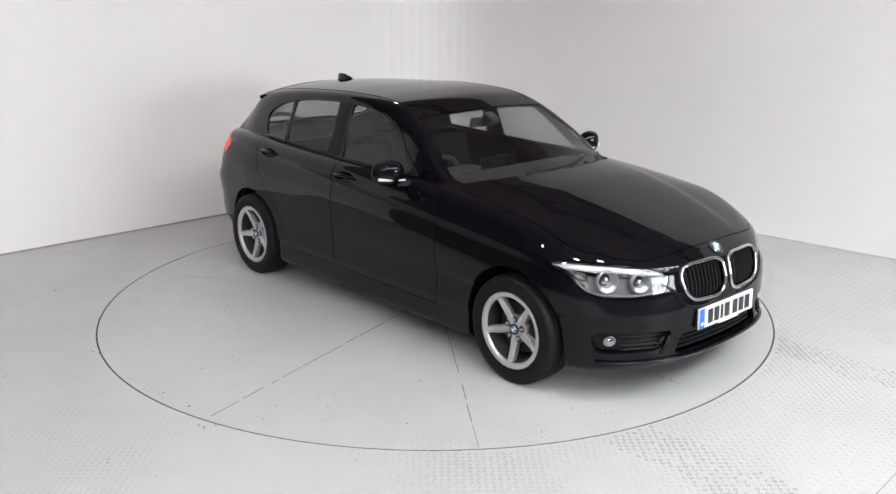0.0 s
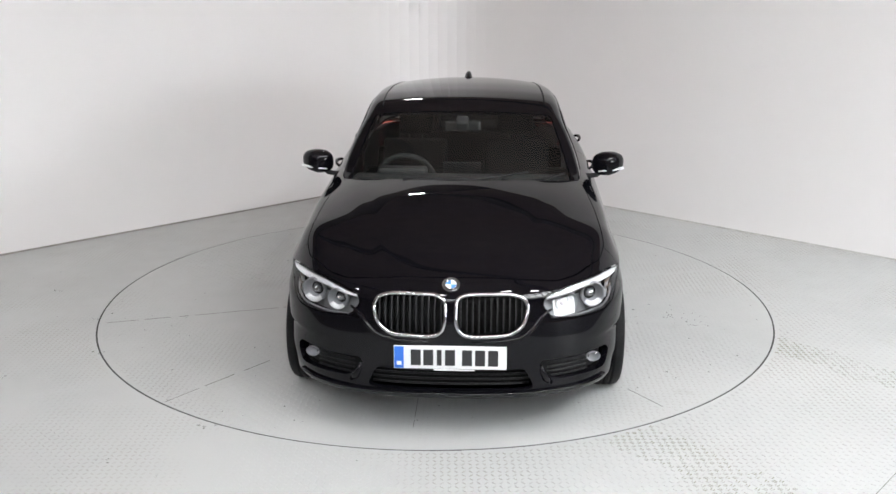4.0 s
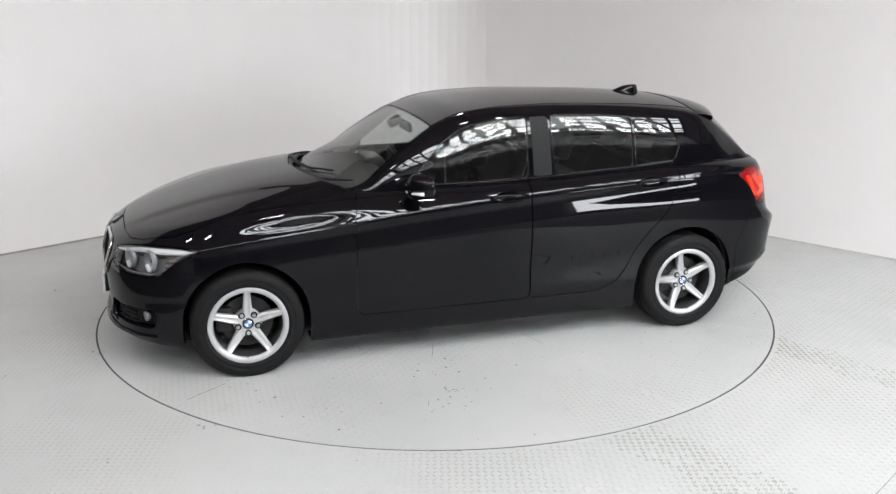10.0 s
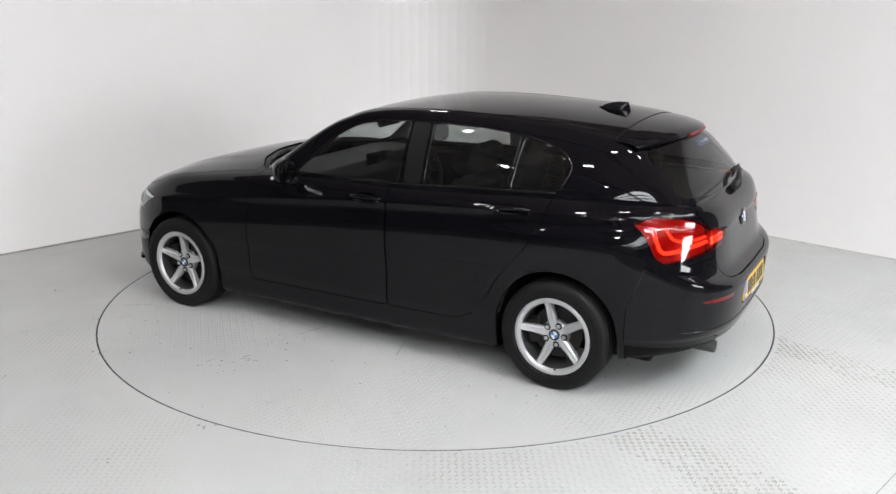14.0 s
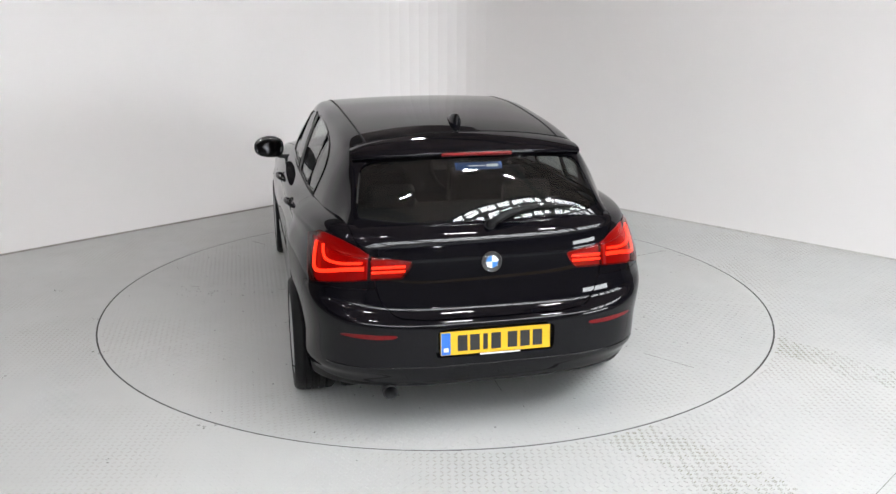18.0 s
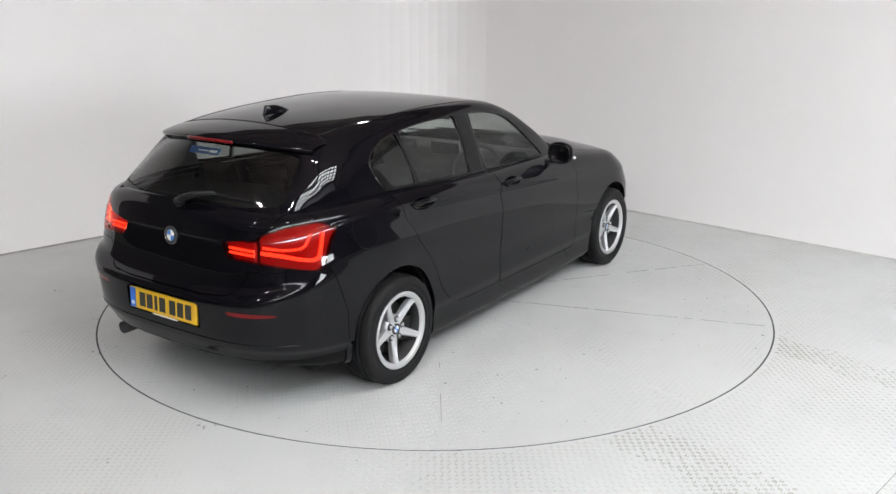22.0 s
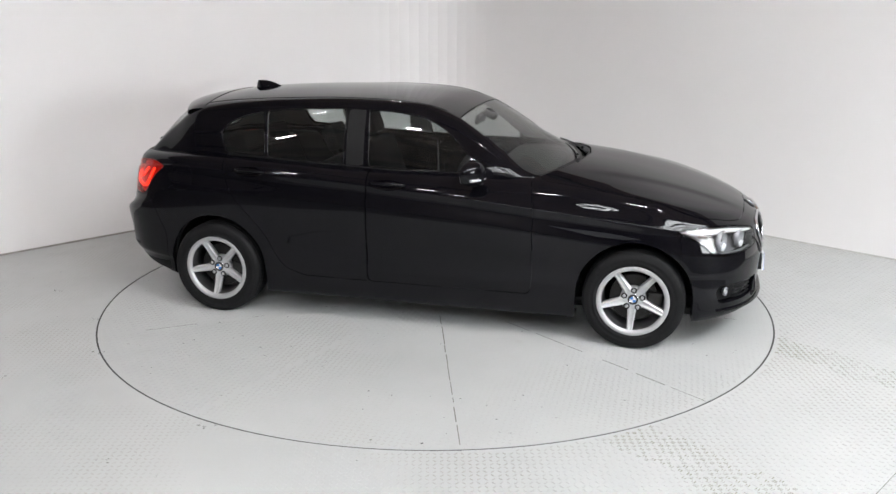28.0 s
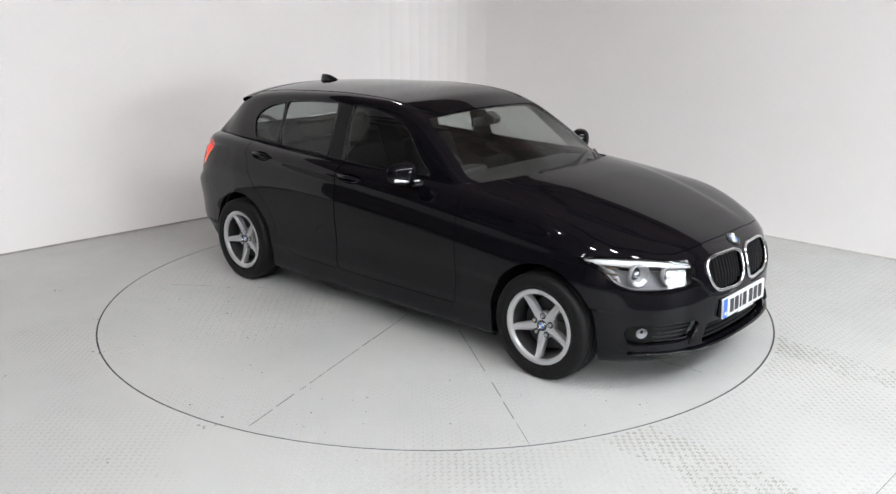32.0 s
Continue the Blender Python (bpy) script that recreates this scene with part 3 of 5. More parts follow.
def poly_field(poly):
    """Signed distance (below zero inside) to a polygon in 2D."""
    p = np.array(poly, float)
    q = np.roll(p, -1, 0)

    def raw(u, w):
        u, w = np.asarray(u, float), np.asarray(w, float)
        best = np.full(u.shape, 1e9)
        inside = np.zeros(u.shape, bool)
        for (x0, y0), (x1, y1) in zip(p, q):
            dx, dy = x1 - x0, y1 - y0
            s = np.clip(((u - x0) * dx + (w - y0) * dy) / (dx * dx + dy * dy), 0, 1)
            best = np.minimum(best, (u - x0 - s * dx) ** 2 + (w - y0 - s * dy) ** 2)
            cross = (y0 > w) != (y1 > w)
            xc = x0 + (w - y0) * dx / (dy if dy else 1e-12)
            inside ^= cross & (u < xc)
        return np.where(inside, -1, 1) * np.sqrt(best)
    return raw


def rounded(poly, r, n=5):
    """The polygon with its corners rounded."""
    out = []
    for i in range(len(poly)):
        a, b, c = (np.array(poly[(i + k) % len(poly)], float) for k in (-1, 0, 1))
        d1, d2 = a - b, c - b
        l1, l2 = np.linalg.norm(d1), np.linalg.norm(d2)
        s = min(r, 0.45 * l1, 0.45 * l2)
        p, q = b + d1 / l1 * s, b + d2 / l2 * s
        for k in range(n + 1):
            t = k / n
            out.append(tuple((1 - t) ** 2 * p + 2 * t * (1 - t) * b + t * t * q))
    return out



# ---- the car ----
WHEELBASE = 2.69
AX = WHEELBASE / 2
car = new("car")
tagged(car, "glossy black five-door hatchback standing on the turntable", "car")


def shell(name, m, mat, parent, label="", depth=0.014, lift=0.0):
    """A panel of the body: the surface m with its edges turned inwards."""
    v, nn, f = m
    if lift:
        v = v + nn * lift
    # weld what lies on the middle line
    key = np.round(v, 5)
    _, first, inv = np.unique(key, axis=0, return_index=True, return_inverse=True)
    inv = inv.reshape(-1)
    v, nn = v[first], nn[first]
    f = inv[f]
    f = f[(f[:, 0] != f[:, 1]) & (f[:, 1] != f[:, 2]) & (f[:, 0] != f[:, 2])]
    e = np.concatenate([f[:, [0, 1]], f[:, [1, 2]], f[:, [2, 0]]])
    s = np.sort(e, axis=1)
    _, back, cnt = np.unique(s, axis=0, return_inverse=True, return_counts=True)
    edge = e[cnt[back.reshape(-1)] == 1]
    faces = [tuple(int(i) for i in t) for t in f]
    norms = [tuple(nn[i]) for t in f for i in t]
    verts = v
    if depth:
        used = np.unique(edge)
        n0 = len(v)
        top = {int(i): n0 + k for k, i in enumerate(used)}
        low = {int(i): n0 + len(used) + k for k, i in enumerate(used)}
        verts = np.concatenate([v, v[used], v[used] - nn[used] * depth])
        for a, b in edge:
            a, b = int(a), int(b)
            fn = np.cross(v[b] - v[a], -nn[a])
            fn = -fn / max(np.linalg.norm(fn), 1e-9)
            faces.append((top[b], top[a], low[a], low[b]))
            norms += [tuple(fn)] * 4
    me = bpy.data.meshes.new(name)
    me.from_pydata([tuple(p) for p in verts], [], faces)
    me.materials.append(mat)
    me.shade_smooth()
    me.normals_split_custom_set(norms)
    ob = new(name, me)
    ob.parent = parent
    if label:
        ob["label"] = label
    return ob


def offset(m, d):
    return m[0] + m[1] * d, m[1], m[2]


def without(m, field, gap=0.002):
    return clip_mesh(m, lambda v: gap - field(v))


def within(m, field, gap=0.002):
    return clip_mesh(m, lambda v: field(v) + gap)


def ray_on(m, at, way):
    """The first place at which a ray meets the surface, and the normal there."""
    v, nn, f = m
    e, d = np.array(at, float), np.array(way, float)
    a, b, c = v[f[:, 0]], v[f[:, 1]], v[f[:, 2]]
    e1, e2 = b - a, c - a
    p = np.cross(d, e2)
    det = (e1 * p).sum(1)
    det = np.where(np.abs(det) < 1e-12, 1e-12, det)
    s = e - a
    u = (s * p).sum(1) / det
    q = np.cross(s, e1)
    w = (q @ d) / det
    t = (e2 * q).sum(1) / det
    ok = np.where((u > -1e-6) & (w > -1e-6) & (u + w < 1 + 1e-6) & (t > 0))[0]
    i = ok[np.argmin(t[ok])]
    return e + d * t[i], nn[f[i, 0]]


def front_angle(v):
    return np.degrees(np.arctan2(np.abs(v[:, 1]), v[:, 0] - 1.2))


def rear_angle(v):
    return np.degrees(np.arctan2(np.abs(v[:, 1]), -1.2 - v[:, 0]))


ANG = 0.0125  # metres along the skin for a degree round the corners


def angle_poly(poly, rear=False, r=0.012):
    fld = poly_field(rounded([(a * ANG, z) for a, z in poly], r))
    ang = rear_angle if rear else front_angle

    def field(v):
        d = fld(ang(v) * ANG, v[:, 2])
        return np.where((v[:, 0] < -1.2) if rear else (v[:, 0] > 1.2), d, 0.5)
    return field


def plane_poly(poly, axes, cond, r=0.02):
    fld = poly_field(rounded(poly, r) if r else poly)
    return lambda v: np.where(cond(v), fld(v[:, axes[0]], v[:, axes[1]]), 0.5)


# the outlines of the panels and openings
def f_arch(v):
    x, z = np.abs(v[:, 0]), v[:, 2]
    d = np.where(z > 0.31, np.hypot(x - AX, z - 0.31) - 0.342, np.abs(x - AX) - 0.342)
    return np.where(np.abs(v[:, 1]) > 0.45, d, 0.5)


def f_foot(v):
    inside = np.abs(v[:, 1]) - (smooth_curve(v[:, 0], GBASE) - 0.03)
    return np.maximum.reduce([inside, 0.80 - v[:, 2], -1.965 - v[:, 0], v[:, 0] - 0.96])


BONNET = [(0.985, -0.1), (0.985, 0.0), (0.955, 0.25), (0.87, 0.50), (0.755, 0.655), (0.75, 0.715), (1.2, 0.742), (1.58, 0.748), (1.70, 0.715), (1.86, 0.585), (1.925, 0.49), (1.957, 0.334), (1.972, 0.117), (1.975, -0.1)]
f_bonnet = plane_poly(BONNET, (0, 1), lambda v: v[:, 2] > 0.6, 0.03)
HEAD = [(66.5, 0.722), (60, 0.738), (53.9, 0.741), (43, 0.732), (32.5, 0.706), (28.0, 0.688), (27.0, 0.65), (29.4, 0.592), (39, 0.574), (48.9, 0.576), (54.2, 0.604), (58.8, 0.665)]
f_head = angle_poly(HEAD)
TAIL = [(57.0, 0.943), (54, 0.957), (50.8, 0.977), (46.5, 0.975), (41.5, 0.964), (36, 0.933), (33.5, 0.903), (22.3, 0.874), (24.2, 0.799), (33.4, 0.793), (42.5, 0.775), (49.8, 0.755), (51.8, 0.79), (53, 0.85), (54.5, 0.90)]
f_tail = angle_poly(TAIL, True)
f_reflex = angle_poly([(24.5, 0.560), (38.5, 0.566), (39.0, 0.549), (31, 0.537), (25, 0.541)], True, 0.006)
f_gate = plane_poly([(-0.1, 0.616), (0.30, 0.618), (0.45, 0.630), (0.505, 0.68), (0.535, 0.76), (0.548, 0.9), (0.61, 0.955), (0.70, 1.2), (-0.1, 1.2)], (1, 2), lambda v: v[:, 0] < -1.6, 0.03)
f_door1 = plane_poly([(0.735, 0.84), (0.742, 0.43), (0.738, 0.335), (0.722, 0.285), (-0.298, 0.285), (-0.298, 1.15), (0.50, 1.15), (0.70, 1.0)], (0, 2), lambda v: v[:, 1] > 0.55, 0.03)
f_door2 = plane_poly([(-0.303, 0.285), (-0.74, 0.288), (-0.86, 0.335), (-0.93, 0.42), (-0.985, 0.53), (-1.06, 0.63), (-1.17, 0.75), (-1.25, 0.88), (-1.285, 1.0), (-1.285, 1.15), (-0.303, 1.15)], (0, 2), lambda v: v[:, 1] > 0.55, 0.03)
KIDNEY = [(0.026, 0.690), (0.075, 0.708), (0.275, 0.706), (0.335, 0.690), (0.357, 0.650), (0.335, 0.570), (0.275, 0.527), (0.10, 0.520), (0.045, 0.535), (0.024, 0.59)]
f_kidney = plane_poly(KIDNEY, (1, 2), lambda v: v[:, 0] > 1.8, 0.05)
f_intake = plane_poly([(-0.1, 0.250), (-0.1, 0.356), (0.345, 0.356), (0.392, 0.262), (0.35, 0.250)], (1, 2), lambda v: v[:, 0] > 1.8, 0.02)
f_fog = angle_poly([(25.5, 0.375), (26.5, 0.392), (49.5, 0.396), (51.5, 0.36), (49.5, 0.283), (31.0, 0.292), (28.0, 0.315)], r=0.02)


def f_nose(v):
    return np.maximum(1.60 - v[:, 0], v[:, 2] - 1.2)


def f_stern(v):
    return np.maximum(v[:, 0] + 1.72 + 0.4 * (v[:, 2] - 0.5).clip(0, 1), v[:, 2] - 0.752)


lower, n_low = lower_grid()
upper, n_up = upper_grid()
LOW, UPP = grid_mesh(lower), grid_mesh(upper, True)
whole = lambda m: joined(m, mirrored(m))
sides = lambda m: (("left", m), ("right", mirrored(m)))

skin = without(without(LOW, f_arch, 0.0), f_foot, 0.0)
bonnet_m = within(skin, f_bonnet)
rest = without(skin, f_bonnet)
COWL = [(0.99, -0.1), (0.99, 0.0), (0.96, 0.25), (0.875, 0.50), (0.76, 0.655), (0.70, 0.70), (0.50, 0.70), (0.50, -0.1)]
f_cowl = plane_poly(COWL, (0, 1), lambda v: (v[:, 2] > 0.85) & (v[:, 0] > 0.45), 0.02)
cowl_m = within(rest, f_cowl, 0.0)
rest = without(rest, f_cowl, 0.0)
head_m = within(rest, f_head)
rest = without(rest, f_head)
nose_m = within(rest, f_nose, 0.0012)
rest = without(rest, f_nose, 0.0012)
tail_m = within(rest, f_tail, 0.001)
rest = without(rest, f_tail, 0.001)
gate_m = within(rest, f_gate)
rest = without(rest, f_gate)
stern_m = within(rest, f_stern, 0.0015)
rest = without(rest, f_stern, 0.0015)
door1_m = within(rest, f_door1)
rest = without(rest, f_door1)
door2_m = within(rest, f_door2)
rest = without(rest, f_door2)

rail_y = lambda x: smooth_curve(x, [(a, b) for a, b, _ in RAIL]) - smooth_curve(x, RAIL_IN)
on_side = lambda v: v[:, 1] > rail_y(v[:, 0]) - 0.004
WIN1 = [(0.44, 0.985), (0.335, 1.072), (0.179, 1.215), (0.10, 1.264), (0.015, 1.298), (-0.149, 1.326), (-0.343, 1.338), (-0.318, 0.998), (0.0, 0.987)]
WIN2 = [(-0.492, 1.340), (-0.806, 1.330), (-1.035, 1.308), (-1.0, 1.024), (-0.485, 1.004)]
WIN3 = [(-1.056, 1.304), (-1.203, 1.272), (-1.300, 1.228), (-1.345, 1.175), (-1.340, 1.13), (-1.298, 1.045), (-1.02, 1.028)]
f_win = [plane_poly(w, (0, 2), on_side, 0.025) for w in (WIN1, WIN2, WIN3)]
f_screen = plane_poly([(0.935, -0.1), (0.935, 0.1), (0.865, 0.42), (0.785, 0.58), (0.725, 0.645), (0.67, 0.655), (0.45, 0.605), (0.222, 0.552), (0.222, -0.1)], (0, 1), lambda v: (v[:, 0] > 0.15) & ~on_side(v), 0.03)
f_back = plane_poly([(-0.1, 1.297), (0.25, 1.290), (0.44, 1.270), (0.540, 1.243), (0.568, 1.15), (0.592, 1.048), (0.3, 1.022), (-0.1, 1.018)], (1, 2), lambda v: (v[:, 0] < -1.60) & (v[:, 1] < rail_y(v[:, 0]) + 0.01), 0.03)
panes, frame_m = [], UPP
for fld in (*f_win, f_screen, f_back):
    panes.append(within(frame_m, fld, 0.003))
    frame_m = without(frame_m, fld, 0.003)

body = shell("body", joined(*[whole(m) for m in (rest, frame_m)]), PAINT, car, "glossy black painted body shell", 0.02)
f_post = plane_poly([(-0.352, 1.0), (-0.362, 1.334), (-0.474, 1.336), (-0.468, 1.004)], (0, 2), on_side, 0.01)
for side, m in sides(within(frame_m, f_post, 0.0)):
    shell("pillar_trim", m, PILLAR, car, "satin black trim on the door pillar", 0.0, 0.0015)
shell("bonnet", whole(bonnet_m), PAINT, car, "long glossy black bonnet")
shell("cowl_panel", whole(offset(cowl_m, -0.012)), PLASTIC, car, "matt black plastic cowl below the windscreen")
shell("windscreen", whole(panes[3]), SCREEN_GLASS, car, "large raked clear windscreen", 0.0, -0.002)
tailgate = shell("tailgate", whole(gate_m), PAINT, car, "glossy black tailgate")
shell("rear_window", whole(panes[4]), REAR_GLASS, tailgate, "dark tinted rear window", 0.0, -0.001)
door_of = {}
CUPS = {"front": (-0.165, 0.907), "rear": (-1.090, 0.942)}


def dished(m, cx, cz):
    """The oval patch of a door behind its handle, pressed inwards."""
    v, nn, f = m
    a, b, deep = 0.100, 0.030, 0.020
    u, w = (v[:, 0] - cx) / a, (v[:, 2] - cz) / b
    q = np.clip(1 - u * u - w * w, 0, 1)
    d = deep * (1 - (1 - q) ** 2)
    slope = 2 * deep * (1 - q) * (q > 0)
    g = np.stack([-slope * 2 * u / a, np.zeros(len(v)), -slope * 2 * w / b], 1)
    out = nn + g
    return v - nn * d[:, None], out / np.linalg.norm(out, axis=1, keepdims=True), f


def cup_field(which):
    cx, cz = CUPS[which]
    return lambda v: (np.sqrt(((v[:, 0] - cx) / 0.100) ** 2 + ((v[:, 2] - cz) / 0.030) ** 2) - 1) * 0.030


cup_m = {"front": within(door1_m, cup_field("front"), 0.0), "rear": within(door2_m, cup_field("rear"), 0.0)}
door1_m, door2_m = without(door1_m, cup_field("front"), 0.0), without(door2_m, cup_field("rear"), 0.0)
for side, m in sides(door1_m):
    d = shell("front_door", m, PAINT, car, "glossy black front door")
    shell("side_window", panes[0] if side == "left" else mirrored(panes[0]), SIDE_GLASS, d, "tinted front side window", 0.0, -0.003)
    door_of["front", side] = d
for side, m in sides(door2_m):
    d = shell("rear_door", m, PAINT, car, "glossy black rear door")
    door_of["rear", side] = d
    for k in (1, 2):
        shell("side_window", panes[k] if side == "left" else mirrored(panes[k]), SIDE_GLASS, d, "tinted rear side window", 0.0, -0.003)

shell("inner_trim", whole(offset(clip_mesh(joined(rest, tail_m, gate_m), lambda v: np.maximum(v[:, 0] + 0.95, 0.35 - v[:, 2])), -0.05)), DASH, car, "dark inner side trim", 0.0)
nose_cut = nose_m
for fld in (f_kidney, f_intake, f_fog):
    nose_cut = without(nose_cut, fld, 0.0)
front_bumper = shell("front_bumper", whole(nose_cut), PAINT, car, "black front bumper with lower intakes", 0.03)
f_recess = plane_poly([(-0.1, 0.440), (-0.1, 0.582), (0.280, 0.582), (0.282, 0.440)], (1, 2), lambda v: v[:, 0] < -1.9, 0.015)
stern_cut = without(without(stern_m, f_reflex, 0.0), f_recess, 0.0)
low_stern = clip_mesh(stern_cut, lambda v: v[:, 2] - 0.300)
stern_cut = clip_mesh(stern_cut, lambda v: 0.304 - v[:, 2])
rear_bumper = shell("rear_bumper", whole(stern_cut), PAINT, car, "black rear bumper with red reflectors", 0.03)
shell("rear_valance", whole(offset(low_stern, -0.006)), VALANCE, rear_bumper, "black plastic lower valance", 0.02)
shell("plate_recess", whole(offset(within(stern_m, f_recess, -0.004), -0.028)), GLOSS, rear_bumper, "recess behind the number plate", 0.0)
for side, m in sides(within(stern_m, f_reflex, 0.001)):
    shell("reflector", m, RED_BODY, rear_bumper, "narrow red rear reflector", 0.01)


# ---- nose: grilles, intakes, plate, badge ----
def outline_on(m, poly, way, start, lift=0.0, r=0.05, n=6):
    pts = []
    for u, w in rounded(poly, r, n):
        p, nn = ray_on(m, start(u, w), way)
        pts.append(p + nn * lift)
    return pts


for sgn in (1, -1):
    grille = new("kidney_grille")
    grille.parent = car
    grille["label"] = "chrome-framed radiator grille with black slats"
    pts = outline_on(LOW, KIDNEY, (-1, 0, 0), lambda y, z: (3, y, z), 0.003)
    bm = bmesh.new()
    tube(bm, [(p[0], p[1] * sgn, p[2]) for p in pts], 0.0095, 8, True, 1.0, (1, 0, 0))
    bmesh.ops.recalc_face_normals(bm, faces=bm.faces)
    part("grille_frame", bm, CHROME, grille, "polished chrome rim", True)
    back = offset(within(nose_m, f_kidney, -0.004), -0.055)
    shell("grille_backing", back if sgn == 1 else mirrored(back), SEAL, grille, "", 0.0)
    fld = poly_field(rounded(KIDNEY, 0.05))
    for i in range(11):
        y = 0.045 + 0.0285 * i
        zs = np.linspace(0.50, 0.72, 111)
        ok = zs[fld(np.full(111, y), zs) < -0.004]
        if len(ok) < 5:
            continue
        z0, z1 = ok[0], ok[-1]
        front = []
        for z in np.linspace(z0, z1, 7):
            p, nn = ray_on(LOW, (3, y, z), (-1, 0, 0))
            front.append((p[0] - 0.014, z))
        v, f = [], []
        for x, z in front:
            v += [(x, (y - 0.0035) * sgn, z), (x, (y + 0.0035) * sgn, z), (x - 0.035, (y + 0.0035) * sgn, z), (x - 0.035, (y - 0.0035) * sgn, z)]
        for k in range(6):
            for j in range(4):
                f.append((4 * k + j, 4 * k + (j + 1) % 4, 4 * k + 4 + (j + 1) % 4, 4 * k + 4 + j))
        mesh_of("slat", v, f, PLASTIC, grille)

for m, name, lab in ((whole(within(nose_m, f_intake, 0.0)), "lower_grille", "black lower air intake"),):
    g = shell(name, offset(m, -0.06), SEAL, front_bumper, lab, 0.0)
for k in range(4):
    z = 0.268 + 0.024 * k
    bm = bmesh.new()
    pts = []
    for y in np.linspace(-0.37, 0.37, 15):
        p, nn = ray_on(LOW, (3, abs(y), z), (-1, 0, 0))
        pts.append((p[0] - 0.04, y, z))
    tube(bm, pts, 0.005, 6)
    part("intake_bar", bm, PLASTIC, front_bumper, "", True)
# thin bright splitter edge under the intake
bm = bmesh.new()
pts = []
for a in np.linspace(-50, 50, 41):
    p, nn = ray_on(LOW, (1.2 + 3 * math.cos(radians(a)), abs(3 * math.sin(radians(a))) + 1e-4, 0.236), (-math.cos(radians(a)), -abs(math.sin(radians(a))), 0))
    pts.append((p[0] + 0.006, math.copysign(p[1], a) if abs(a) > 1e-6 else 0, 0.238))
tube(bm, pts, 0.014, 10, False, 0.55)
part("splitter", bm, PAINT, front_bumper, "gloss black chin splitter", True)

for s in (1, -1):
    # raised lip round the foot of each grille and the blade beside each lower vent
    bm = bmesh.new()
    pts = []
    for y, z in [(0.47, 0.632), (0.44, 0.618), (0.41, 0.592), (0.385, 0.556), (0.35, 0.524), (0.31, 0.506), (0.25, 0.497), (0.18, 0.493), (0.10, 0.494)]:
        p, nn = ray_on(LOW, (3, y, z), (-1, 0, 0))
        q = p - nn * 0.003
        pts.append((q[0], q[1] * s, q[2]))
    tube(bm, pts, [0.005, 0.008, 0.011, 0.013, 0.013, 0.012, 0.011, 0.009, 0.006], 10)
    part("bumper_lip", bm, PAINT, front_bumper, "raised painted lip under the grille", True)
    bm = bmesh.new()
    pts = []
    for y, z in ((0.425, 0.365), (0.43, 0.335), (0.448, 0.300), (0.475, 0.272)):
        p, nn = ray_on(LOW, (3, y, z), (-1, 0, 0))
        q = p - nn * 0.002
        pts.append((q[0], q[1] * s, q[2]))
    tube(bm, pts, [0.006, 0.014, 0.019, 0.009], 10)
    part("vent_blade", bm, PAINT, front_bumper, "painted blade beside the lower vent", True)
for side, m in sides(within(nose_m, f_fog, 0.0)):
    s = 1 if side == "left" else -1
    shell("fog_surround", offset(m, -0.05), PLASTIC, front_bumper, "black fog lamp recess", 0.0)
    for k in range(4):
        z = 0.302 + 0.022 * k
        bm = bmesh.new()
        pts = []
        for a in np.linspace(29, 42, 8):
            p, nn = ray_on(LOW, (1.2 + 3 * math.cos(radians(a)), 3 * math.sin(radians(a)), z), (-math.cos(radians(a)), -math.sin(radians(a)), 0))
            q = p - nn * 0.022
            pts.append((q[0], q[1] * s, z))
        tube(bm, pts, 0.004, 6)
        part("vent_bar", bm, PLASTIC, front_bumper, "", True)
    p, nn = ray_on(LOW, (1.2 + 3 * math.cos(radians(45.6)), 3 * math.sin(radians(45.6)), 0.345), (-math.cos(radians(45.6)), -math.sin(radians(45.6)), 0))
    c = p - nn * 0.03
    q = look((c[0], c[1] * s, c[2]), (c[0] + 2, (c[1] + 0.55) * s, c[2])) @ pose(0, 0, 0, 180)
    fog = new("fog_lamp")
    fog.parent = car
    fog.matrix_local = q @ Matrix.Diagonal((0.92, 0.66, 1.0, 1.0))
    fog["label"] = "small round clear fog lamp"
    bm = bmesh.new()
    turned(bm, [(0.0005, -0.02), (0.025, -0.014), (0.034, 0.010), (0.037, 0.012), (0.039, 0.0)], 24)
    part("bowl", bm, LAMP_SILVER, fog, "", True)
    bm = bmesh.new()
    turned(bm, [(0.0005, 0.017), (0.02, 0.015), (0.035, 0.010)], 24)
    part("lens", bm, LENS, fog, "", True)


def number_plate(face, at, name):
    root = new(name)
    root.parent = car
    root.matrix_local = at
    root["label"] = "rectangular number plate with a blue end band"
    bm = bmesh.new()
    box(bm, 0.520, 0.012, 0.111, pose(0, 0, 0), 0.004)
    part("plate", bm, face, root)
    bm = bmesh.new()
    box(bm, 0.512, 0.030, 0.100, pose(0, 0.0205, 0), 0.006)
    part("plinth", bm, PLASTIC, root, "black plate holder")
    bm = bmesh.new()
    box(bm, 0.043, 0.002, 0.104, pose(-0.235, -0.0065, 0))
    part("band", bm, PLATE_BLUE, root, "blue end band")
    bm = bmesh.new()
    box(bm, 0.022, 0.001, 0.018, pose(-0.235, -0.008, -0.028))
    part("band_mark", bm, PLATE_WHITE, root, "small pale mark")
    xs = (-0.158, -0.100, -0.050, 0.000, 0.078, 0.138, 0.198)
    for x in xs:
        bm = bmesh.new()
        box(bm, 0.046 if abs(x + 0.05) > 0.01 else 0.022, 0.0015, 0.076, pose(x, -0.0068, 0))
        part("bar", bm, INK, root, "plain dark bar")
    bm = bmesh.new()
    box(bm, 0.19, 0.003, 0.006, pose(0.02, -0.007, -0.059))
    part("plate_clip", bm, WHITE, root)


